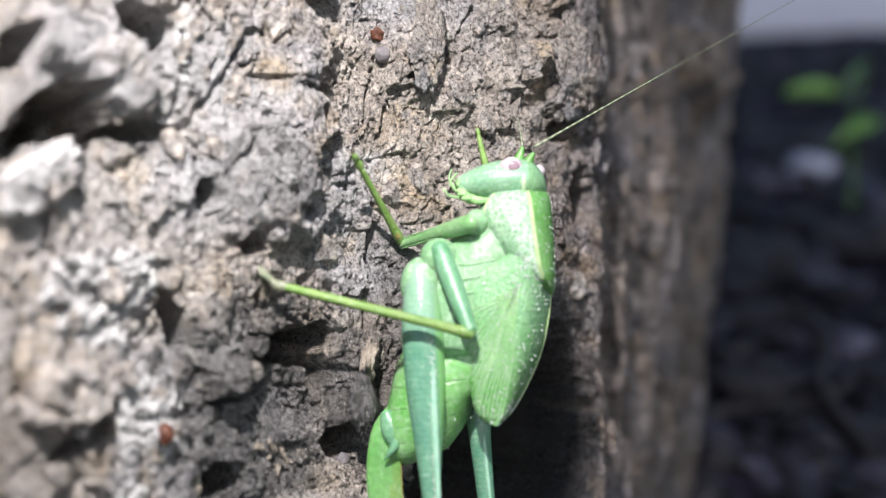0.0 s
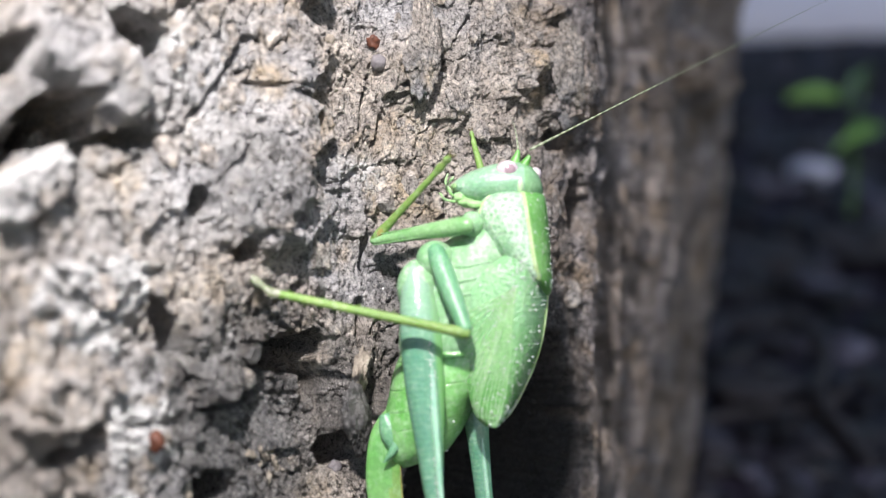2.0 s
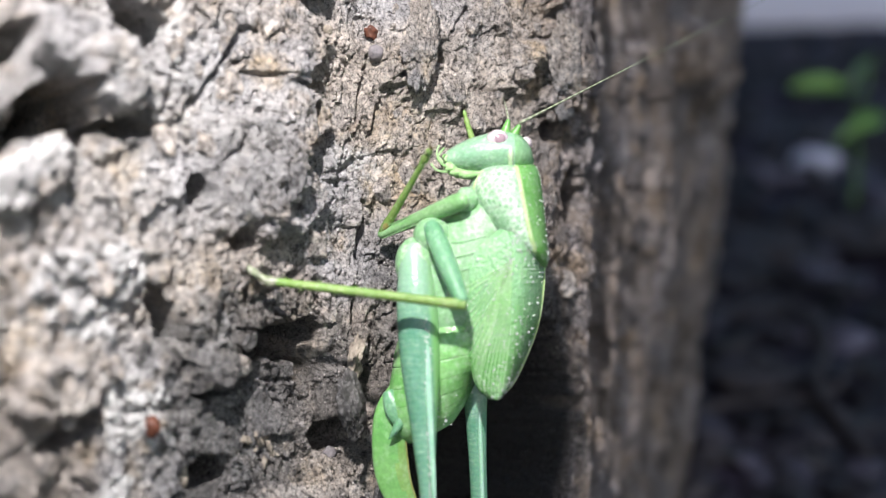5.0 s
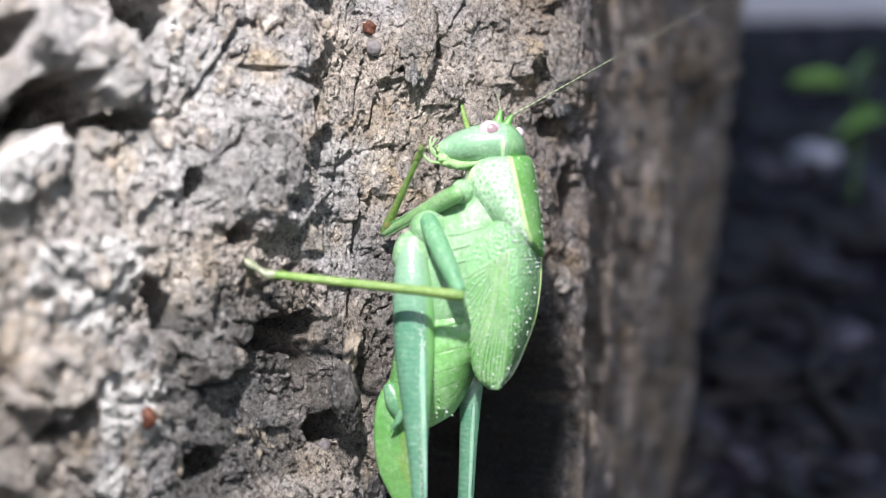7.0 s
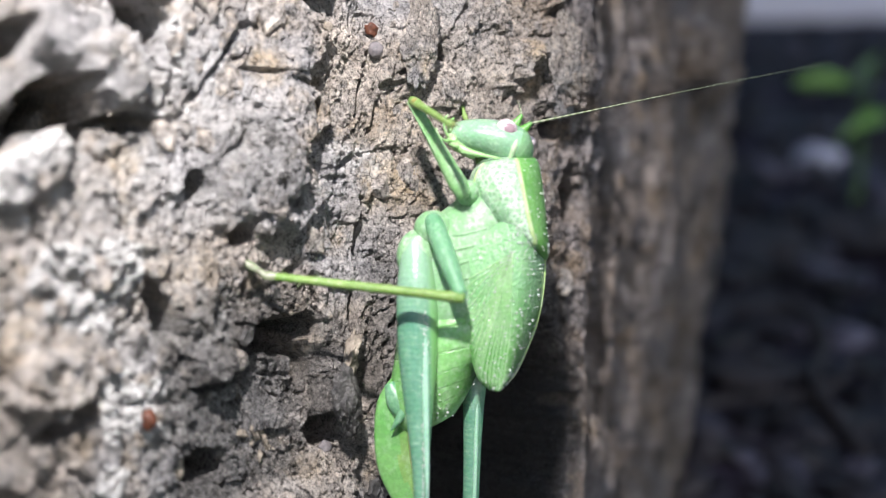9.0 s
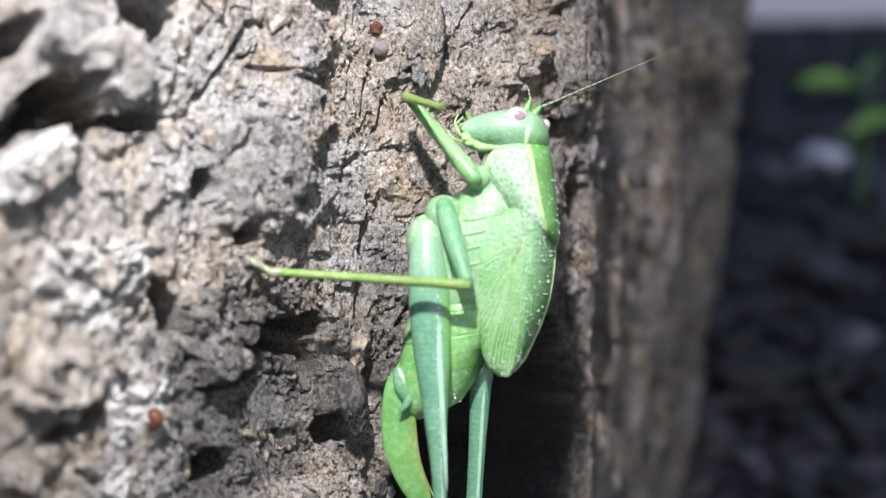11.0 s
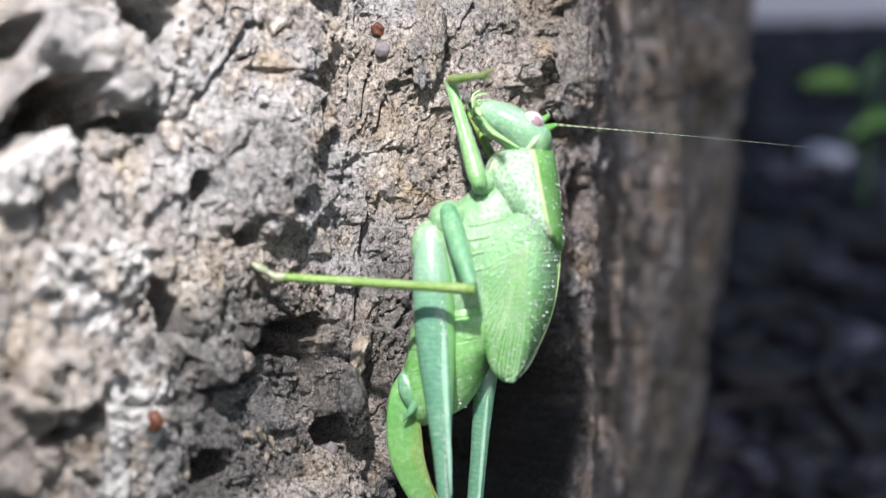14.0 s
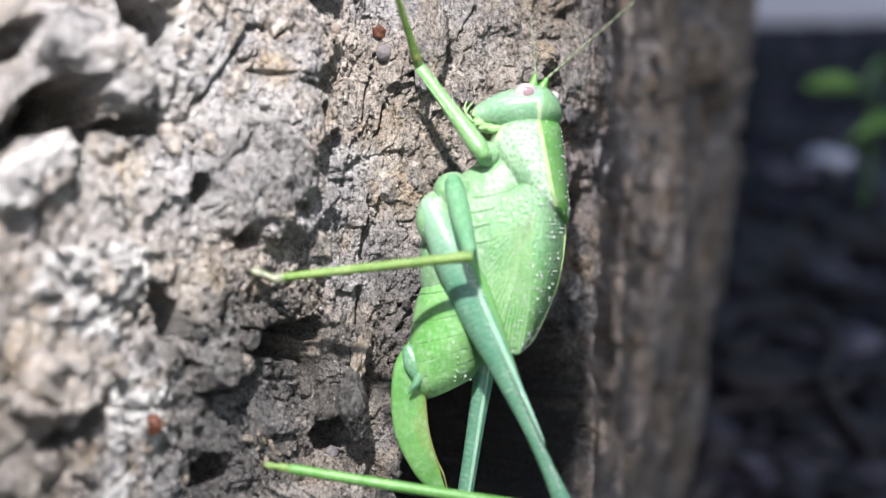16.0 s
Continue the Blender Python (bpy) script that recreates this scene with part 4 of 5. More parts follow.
def dew():
    """Beads of dew over the wing and the shield's back."""
    bm = bmesh.new()
    rng = random.Random(5)
    for i in range(520):
        k, u = rng.randrange(6, 58), rng.random() ** 0.5
        if i % 4 == 0:
            k, u = int(5 + abs(rng.gauss(0, 9))), min(max(rng.gauss(0.66, 0.16), 0.1), 0.98)
        p = on_wing(u, k)
        r = rng.choice((0.04, 0.045, 0.05, 0.06, 0.11)) * (0.7 + 0.5 * rng.random())
        m = Matrix.Translation((p + Vector((0.3 * r if u > 0.9 else 0, -0.5 * r, 0))) * MM) @ Matrix.Diagonal((r * MM, r * MM * 0.8, r * MM, 1))
        bmesh.ops.create_icosphere(bm, subdivisions=1, radius=1.0, matrix=m)
    # strings of beads along the veins
    for pts in VEINS:
        for j in range(26):
            if rng.random() < 0.45:
                p = Vector(pts[min(int(j * 7 / 25), 7)][:3]).lerp(Vector(pts[min(int(j * 7 / 25) + 1, 7)][:3]), (j * 7 / 25) % 1)
                r = rng.choice((0.045, 0.05, 0.06, 0.08))
                bmesh.ops.create_icosphere(bm, subdivisions=1, radius=1.0, matrix=Matrix.Translation((p + Vector((rng.uniform(-0.06, 0.06), -0.05, 0))) * MM) @ Matrix.Diagonal((r * MM, r * MM, r * MM, 1)))
    for i in range(130):
        z = rng.uniform(2.10, 10.99)
        row = min(smooth_list(pronotum_rows, 60), key=lambda q: abs(q[0] - z))
        x = row[2] - (row[2] - row[1]) * 0.55 * rng.random() ** 2.2
        y = on_stack(pronotum_rows, x, z)
        r = rng.choice((0.04, 0.045, 0.06, 0.09))
        bmesh.ops.create_icosphere(bm, subdivisions=1, radius=1.0, matrix=Matrix.Translation(Vector((x + 0.02, y - 0.02, z)) * MM) @ Matrix.Diagonal((r * MM, r * MM, r * MM, 1)))
    # larger drops under the belly
    for i in range(14):
        z = rng.uniform(-12.6, -8.6)
        row = min(ab, key=lambda q: abs(q[0] - z))
        x = row[2] - (row[2] - row[1]) * rng.uniform(0.08, 0.6)
        r = rng.choice((0.06, 0.08, 0.13))
        bmesh.ops.create_icosphere(bm, subdivisions=2, radius=1.0, matrix=Matrix.Translation(Vector((x, on_stack(ab, x, z) - 0.03, z)) * MM) @ Matrix.Diagonal((r * MM, r * MM, r * MM, 1)))
    return bm


part("dew", dew(), DEW, katydid, "tiny clear dew drops")["kind"] = "stuff"


def thigh_glints():
    """Whitish beads down the thigh's rib, standing in for the highlight's glints."""
    bm = bmesh.new()
    rng = random.Random(8)
    for i in range(230):
        y = rng.uniform(5, 26)
        w = (0.30 if y < 9 else 0.30 - 0.012 * (y - 9))
        x = -0.66 + rng.gauss(0, 0.5) * w
        half = float(np.interp(y, [1, 3.5, 7, 10.5, 15, 20, 26], [1.2, 1.4, 1.4, 1.25, 0.9, 0.6, 0.68]))
        wide = float(np.interp(y, [1, 3.5, 7, 10.5, 15, 20, 26], [1.55, 1.82, 1.84, 1.62, 1.12, 0.66, 0.74]))
        x *= wide / 1.75
        zz = half * math.sqrt(max(0.05, 1 - (x / wide) ** 2))
        q = rng.choice((0.04, 0.05, 0.06, 0.09))
        bmesh.ops.create_icosphere(bm, subdivisions=1, radius=1.0, matrix=Matrix.Translation(Vector((x, y, zz)) * MM) @ Matrix.Diagonal((q * MM, q * MM * 1.5, q * MM * 0.8, 1)))
    return bm


part("dew", thigh_glints(), DEW, hind_femur, "streak of whitish beads standing in for glints")["kind"] = "stuff"


# ---- what sticks to the bark ----
def perch(points, out=0.0):
    """Poses on the bark, z axis outwards, for rows of (s, z)."""
    s, z = np.array([p[0] for p in points], float), np.array([p[1] for p in points], float)
    h = relief(s, z).h
    poses = []
    for a, b, c in zip(s, z, h):
        th = a * MM / RADIUS - math.pi / 4
        r = RADIUS + (c + out) * MM
        n = Vector((math.cos(th), math.sin(th), 0))
        side = Vector((-n.y, n.x, 0))
        m = Matrix((side, Vector((0, 0, 1)), n)).transposed().to_4x4()
        poses.append(LEAN @ Matrix.Translation((AXIS[0] + r * n.x, AXIS[1] + r * n.y, b * MM)) @ m)
    return poses


def stuck(name, bm, material, s, z, out, label, category, spin=0.0, lift=0.0):
    ob = part(name, bm, material)
    ob.matrix_world = perch([(s, z)], out)[0] @ pose(0, 0, 0, lift, 0, spin)
    return tagged(ob, label, category)


stuck("seed_husk", lump(0.72, 0.62, 0.6, 0.45, 3, 1), RED, 3.8, 21.0, 0.25, "small rust-red seed husk stuck in the bark", "seed husk")
stuck("dry_berry", lump(0.78, 0.78, 0.7, 0.12, 3, 2), GREYCHIP, 4.0, 19.0, 0.45, "round grey dried berry stuck on the bark", "dried berry")
stuck("seed_husk", lump(0.62, 0.85, 0.55, 0.35, 3, 3), RED, -18.8, -13.9, 0.3, "small dull red husk beside white lichen", "seed husk")
stuck("wood_chip", lump(0.62, 1.8, 0.55, 0.8, 4, 4), CREAM, 1.7, -10.1, 0.9, "cream wood splinter lodged in a crack", "wood chip", -18)
stuck("wood_chip", lump(0.8, 1.4, 0.7, 0.4, 3, 5), CREAM, -14.9, -19.1, 1.0, "yellowish wood chip lying in a hollow", "wood chip", -12)
stuck("wood_chip", lump(0.45, 0.55, 0.4, 0.4, 2, 6), CREAM, -14.7, 5.3, 0.6, "cream crumb lodged in a small hole", "wood chip")
stuck("wood_chip", lump(0.5, 0.45, 0.35, 0.3, 2, 7), CREAM, -1.8, 20.4, 0.3, "tiny cream crumb on grey bark", "wood chip")
stuck("wood_chip", lump(0.35, 0.8, 0.3, 0.3, 2, 8), RED, 12.5, 24.1, 0.3, "thin orange splinter on the bark", "wood chip")
stuck("bark_nodule", lump(1.05, 1.0, 0.7, 0.3, 3, 9), BARK, -9.7, -9.8, 0.4, "round grey bark knob", "bark knob")
stuck("bark_nodule", lump(0.8, 0.8, 0.6, 0.3, 3, 10), GREYCHIP, 1.0, -19.1, 0.3, "round grey knob at the groove's edge", "bark knob")
stuck("bark_scale", lump(1.3, 1.5, 0.5, 0.6, 4, 11), BARK, 10.7, 15.5, 0.3, "loose pale bark scale", "bark scale")
stuck("bark_scale", lump(1.4, 3.0, 0.8, 0.38, 5, 12), SOOT, 0.3, -14.0, 0.9, "dark loose flap of bark hanging in the groove", "bark scale", 12)
stuck("bark_scale", lump(2.0, 4.2, 0.5, 0.5, 5, 13), BARK, 7.0, 20.0, 0.2, "ochre-tinted upright bark scale", "bark scale", -4)
stuck("bark_scale", lump(3.0, 4.8, 0.9, 0.45, 5, 14), BARK, 24.2, 19.8, 0.4, "broad bark scale at the edge of the groove", "bark scale")


def flake(seed):
    """A small torn flake of pale inner bark."""
    rng = random.Random(seed)
    return lump(rng.uniform(0.22, 0.36), rng.uniform(0.5, 0.85), 0.16, 0.9, 3, 30 + seed)


for i, (s0, z0, sp) in enumerate(((-8.6, -16.5, 70), (-7.6, -16.4, 35), (-6.9, -16.9, -50), (-6.2, -17.3, 10), (-5.7, -18.1, 60), (-6.5, -18.4, -20))):
    stuck("bark_flake", flake(i), CREAM, s0, z0, 0.25, "torn pale flake of inner bark", "bark flake", sp, 15 - 6 * i)


# ---- on the soil behind ----
def weed():
    base = Vector((0.164, 0.415, 0))
    ob = tagged(new("weed_seedling"), "small bright green seedling with rounded leaves on the soil", "seedling")
    ob.location = base
    stem = [(0, 0, -2, 1.0, 1.0), (2, 0, 20, 0.9, 0.9), (0, 0, 45, 0.8, 0.8), (4, 0, 70, 0.6, 0.6)]
    part("stem", tube(stem, 20, 8), STEM, ob)
    for x, y, z, w, l, spin, nod in ((-2.9, 6.7, 56.3, 4.8, 27.4, -159, -4), (-2.2, 6.1, 54.2, 3.6, 15.8, -57, -61), (6.0, 2.9, 43.1, 5.4, 22.1, -145, 16), (0.0, 2.8, 42.4, 4.0, 12.8, -49, -17)):
        bm = bmesh.new()
        rows = []
        for i in range(12):
            u = i / 11
            half = w * math.sin(math.pi * min(0.03 + 0.94 * u, 1)) ** 0.7
            rows.append([bm.verts.new((l * u * MM, (half * f) * MM, (0.08 * l * math.sin(math.pi * u) - 0.25 * half * (1 - abs(f)) + dz) * MM)) for f, dz in ((-1, 0), (-0.5, 0.2), (0, 0.25), (0.5, 0.2), (1, 0), (0.5, -0.2), (0, -0.25), (-0.5, -0.2))])
        skin_rings(bm, rows)
        leaf = part("leaf", bm, WEED, ob)
        leaf.matrix_basis = pose(x * MM, y * MM, z * MM, 0, nod, spin) @ pose(0, 0, 0, 55)
    return ob


weed()


def on_soil(x, y):
    r = np.hypot(np.array([x]), np.array([y - 0.3]))
    return float((0.030 * (fractal(np.array([x]) / 0.09, np.array([y]) / 0.09, 4, 60) - 0.5) * (1 - ease(1.0, 2.0, r)))[0])


def lying(name, bm, material, x, y, label, category, group="", turn=0.0, up=0.0):
    ob = part(name, bm, material)
    ob.matrix_world = pose(x, y, on_soil(x, y) + up, 0, 0, turn)
    return tagged(ob, label, category, group)


for i, (x, y, r) in enumerate(((0.179, 0.500, 11), (0.151, 0.473, 9), (0.155, 0.516, 7), (0.118, 0.290, 7), (0.159, 0.467, 6), (0.139, 0.363, 5), (0.195, 0.490, 8), (0.115, 0.285, 4), (0.130, 0.392, 5), (0.074, 0.236, 3), (0.092, 0.239, 4), (0.065, 0.218, 3), (0.092, 0.210, 3), (0.104, 0.290, 4), (0.145, 0.356, 5), (0.098, 0.309, 3))):
    lying("pebble", lump(r, r * 0.9, r * 0.6, 0.3, 3, 20 + i), STONE if i == 0 else DULLSTONE, x, y, "pale bluish white pebble on dark soil" if i == 0 else "dull bluish grey pebble on dark soil", "pebble", "pebbles on the soil", up=r * 0.3 * MM)
for i, (x, y, l) in enumerate(((0.079, 0.253, 26), (0.110, 0.309, 40), (0.126, 0.392, 60), (0.095, 0.230, 20), (0.091, 0.309, 35), (0.166, 0.400, 60), (0.103, 0.370, 50))):
    bm = lump(l * 0.5, l * 0.28, l * 0.06, 0.5, 3, 40 + i)
    lying("dead_leaf", bm, LITTER, x, y, "dark brown dead leaf lying on soil", "dead leaf", "leaf litter", 47 * i, 0.003)
for i, (x, y, l) in enumerate(((0.077, 0.236, 40), (0.100, 0.257, 50), (0.117, 0.343, 90))):
    bm = tube([(-l, 0, 0, 1.4, 1.4), (-l * 0.3, l * 0.1, 2, 1.6, 1.6), (l * 0.4, -l * 0.06, 1, 1.3, 1.3), (l, l * 0.1, 3, 0.9, 0.9)], 20, 8)
    lying("twig", bm, LITTER, x, y, "thin dark twig on the soil", "twig", "twigs on the soil", 30 + 50 * i, 0.004)


def litter_material():
    m = Nodes("soil_litter", 0.6)
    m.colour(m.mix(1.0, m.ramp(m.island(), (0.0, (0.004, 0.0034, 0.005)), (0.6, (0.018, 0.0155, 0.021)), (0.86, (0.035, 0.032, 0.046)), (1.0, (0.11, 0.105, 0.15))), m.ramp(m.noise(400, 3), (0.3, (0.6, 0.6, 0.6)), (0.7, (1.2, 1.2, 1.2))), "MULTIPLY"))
    return m.mat


def litter():
    """Crumbs of leaf, stone and earth strewn over the soil beside the trunk."""
    rng = random.Random(31)
    verts, faces = [], []
    for i in range(1100):
        y = 0.15 + 1.17 * rng.random() ** 1.3
        x = y * rng.uniform(0.16, 0.48)
        r = rng.uniform(0.003, 0.010) * (0.5 + y)
        m = pose(x, y, on_soil(x, y) + r * 0.25, rng.uniform(-30, 30), rng.uniform(-30, 30), rng.uniform(0, 360))
        b = len(verts)
        n = 6
        flat = rng.uniform(0.15, 0.6)
        for z, k in ((-flat, 0.7), (0.0, 1.0), (flat, 0.6)):
            for j in range(n):
                a = 2 * math.pi * j / n
                q = r * k * rng.uniform(0.7, 1.2)
                verts.append(tuple(m @ Vector((q * 1.4 * math.cos(a), q * 0.8 * math.sin(a), z * r))))
        for ring in (0, 1):
            for j in range(n):
                faces.append((b + ring * n + j, b + ring * n + (j + 1) % n, b + (ring + 1) * n + (j + 1) % n, b + (ring + 1) * n + j))
        faces.append(tuple(b + 2 * n + j for j in range(n)))
        faces.append(tuple(b + n - 1 - j for j in range(n)))
    me = bpy.data.meshes.new("leaf_litter")
    me.from_pydata(verts, [], faces)
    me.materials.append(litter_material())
    return tagged(new("leaf_litter", me), "dark crumbs of leaf, stone and earth on the soil", "leaf litter", kind="stuff")


litter()


# ---- loose chips over the trunk's face ----
def chip_mesh(i):
    rng = random.Random(100 + i)
    bm = bmesh.new()
    n = rng.randrange(6, 9)
    low, mid, top = [], [], []
    for j in range(n):
        a = 2 * math.pi * j / n + rng.uniform(-0.25, 0.25)
        r = rng.uniform(0.6, 1.1)
        x, y = r * math.cos(a) * 0.75, r * math.sin(a) * 1.15
        low.append(bm.verts.new((x * 0.9 * MM, y * 0.9 * MM, -0.5 * MM)))
        mid.append(bm.verts.new((x * MM, y * MM, rng.uniform(0.05, 0.22) * MM)))
        top.append(bm.verts.new((x * 0.72 * MM, y * 0.72 * MM, rng.uniform(0.22, 0.42) * MM)))
    skin_rings(bm, [low, mid, top])
    me = bpy.data.meshes.new("bark_chip")
    bm.to_mesh(me)
    bm.free()
    me.materials.append(BARK if i < 12 else SOOT)
    return me


def chips(count):
    rng = random.Random(77)
    kinds = [chip_mesh(i) for i in range(18)]
    spots = [(rng.uniform(-50, SHOULDER), rng.uniform(-38, 38)) for i in range(count)]
    sooty = relief(np.array([q[0] for q in spots]), np.array([q[1] for q in spots])).char
    for dark, m in zip(sooty, perch(spots, 0.0)):
        # no chips where the hollow is painted black
        if dark > 0.85:
            continue
        ob = new("bark_chip", kinds[rng.randrange(12) if dark < 0.4 else 12 + rng.randrange(6)])
        ob.parent = tree
        size = 0.5 + 1.3 * rng.random() ** 2
        ob.matrix_basis = LEAN.inverted() @ m @ pose(0, 0, 0, rng.uniform(-16, 16), rng.uniform(-16, 16), rng.uniform(-40, 40)) @ Matrix.Diagonal((size, size, size, 1))


chips(300)


def motions():
    # the camera, held in the hand
    walk(cam, [
        (0.0, shot(-1.78, 1.16, -1.63, 1.24, -0.59, 1.66)),
        (0.5, shot(-1.45, 1.17, -1.23, 1.22, -0.51, 1.35)),
        (1.0, shot(-1.55, 1.24, -1.22, 1.32, -0.64, 1.33)),
        (1.5, shot(-1.12, 1.34, -0.97, 1.40, -0.55, 1.17)),
        (2.0, shot(-1.07, 1.18, -0.85, 1.24, -0.52, 1.10)),
        (2.5, shot(-1.49, 0.91, -1.20, 1.16, -0.74, 1.31)),
        (3.0, shot(-1.57, 0.65, -0.86, 0.19, -0.32, 1.03)),
        (3.5, shot(-1.01, 0.29, -0.96, 0.51, -0.45, 1.03)),
        (6.0, shot(-0.14, 0.16, -0.07, 0.28, -0.28, 0.21)),
        (6.5, shot(-0.09, -0.27, -0.06, 0.09, -0.57, 0.05)),
        (7.0, shot(0.13, -0.37, 0.06, -0.11, -0.30, -0.04)),
        (7.5, shot(0.10, -0.31, 0.01, 0.01, -0.38, -0.01)),
        (8.0, shot(0.03, -0.24, 0.12, -0.03, -0.39, -0.13)),
        (8.5, shot(0.44, -0.30, -0.06, 0.05, -0.19, -0.05)),
        (9.0, shot(0.38, -0.30, 0.21, -0.07, -0.09, -0.19)),
        (11.5, shot(0.06, 0.01, -0.08, 0.03, 0.08, 0.02)),
        (12.0, shot(0.15, 0.14, 0.23, -0.02, 0.16, -0.15)),
        (12.5, shot(-0.01, 0.11, 0.11, -0.09, 0.14, 0.01)),
        (13.0, shot(-0.00, 0.00, 0.00, 0.00, 0.00, -0.00)),
        (13.5, shot(0.15, 0.11, 0.21, -0.13, 0.22, -0.20)),
        (14.0, shot(0.31, 0.10, 0.19, -0.03, 0.24, -0.11)),
        (14.5, shot(-0.04, 0.26, 0.22, -0.08, 0.10, -0.20)),
        (15.0, shot(0.08, 0.31, 0.19, 0.02, 0.29, -0.16)),
        (15.5, shot(0.30, 0.09, 0.31, -0.10, 0.30, -0.22)),
        (16.0, shot(0.31, 0.49, 0.39, 0.04, 0.30, -0.28)),
    ])
    # the whole katydid climbs a little and settles
    walk(katydid, [
        (0.0, stand(2.23, 99.00, -5.32, 3.77)),
        (0.5, stand(2.60, 99.00, -4.50, 3.23)),
        (1.0, stand(2.55, 99.00, -4.77, 3.19)),
        (1.5, stand(2.83, 99.00, -5.05, 3.45)),
        (2.0, stand(2.61, 99.00, -4.66, 2.31)),
        (2.5, stand(2.55, 99.00, -4.67, 2.06)),
        (3.0, stand(2.68, 99.00, -4.16, 2.08)),
        (3.5, stand(2.92, 99.00, -3.72, 1.96)),
        (6.0, stand(3.14, 99.00, -3.27, -1.64)),
        (6.5, stand(3.26, 99.00, -3.35, -1.48)),
        (7.0, stand(3.24, 99.00, -2.96, -2.54)),
        (7.5, stand(3.38, 99.00, -3.14, -1.48)),
        (8.0, stand(3.62, 99.00, -2.94, -1.16)),
        (8.5, stand(3.82, 99.00, -2.88, -0.49)),
        (9.0, stand(3.46, 99.00, -2.80, -1.50)),
        (11.5, stand(4.07, 99.00, -1.53, -0.13)),
        (12.0, stand(4.37, 99.00, -1.99, -0.04)),
        (12.5, stand(4.28, 99.00, -2.07, -0.13)),
        (13.0, stand(4.30, 99.00, -2.34, 0.14)),
        (13.5, stand(4.33, 99.00, -2.04, 0.01)),
        (14.0, stand(4.12, 99.00, -1.93, -0.78)),
        (14.5, stand(3.94, 99.00, -2.03, -1.72)),
        (15.0, stand(4.47, 99.00, -0.54, -0.64)),
        (15.5, stand(4.38, 99.00, 0.98, -1.60)),
        (16.0, stand(4.46, 99.00, 0.94, -0.92)),
    ])
    # the head nods while the mouth cleans the foot
    walk(head, [
        (0.0, joint(3.91, 0.00, 11.01, -1.0, 0.0)),
        (0.5, joint(4.05, 0.00, 11.02, -1.3, 0.0)),
        (1.0, joint(3.92, 0.00, 10.92, -1.7, 0.0)),
        (1.5, joint(3.83, 0.00, 10.96, -2.0, 0.0)),
        (2.0, joint(4.04, 0.00, 10.82, -1.0, 0.0)),
        (2.5, joint(3.86, 0.00, 10.87, 0.0, 0.0)),
        (3.0, joint(4.00, 0.00, 10.77, 0.0, 0.0)),
        (3.5, joint(3.90, 0.00, 10.80, 0.0, 0.0)),
        (6.0, joint(3.80, 0.00, 11.47, 0.0, 0.0)),
        (6.5, joint(3.85, 0.00, 11.44, 0.5, 0.0)),
        (7.0, joint(3.65, 0.00, 11.37, 1.0, 0.0)),
        (7.5, joint(3.89, 0.00, 11.24, 2.0, 0.0)),
        (8.0, joint(4.02, 0.00, 11.21, 3.0, 0.0)),
        (8.5, joint(3.64, 0.00, 11.10, 5.0, 0.0)),
        (9.0, joint(3.58, 0.00, 11.22, 20.0, 5.0)),
        (11.5, joint(4.17, 0.00, 11.23, 3.0, 0.0)),
        (12.0, joint(4.11, 0.00, 11.50, 0.0, 0.0)),
        (12.5, joint(4.44, 0.00, 11.37, 0.0, 0.0)),
        (13.0, joint(4.50, 0.00, 11.33, 7.0, 2.0)),
        (13.5, joint(3.25, 0.00, 11.35, 34.0, 10.0)),
        (14.0, joint(3.49, 0.00, 11.00, 38.0, 10.0)),
        (14.5, joint(4.11, 0.00, 11.00, 12.0, -8.0)),
        (15.0, joint(4.19, 0.00, 11.38, 0.0, 0.0)),
        (15.5, joint(4.45, 0.00, 11.22, -1.0, 0.0)),
        (16.0, joint(4.45, 0.00, 11.44, -2.0, 0.0)),
    ])
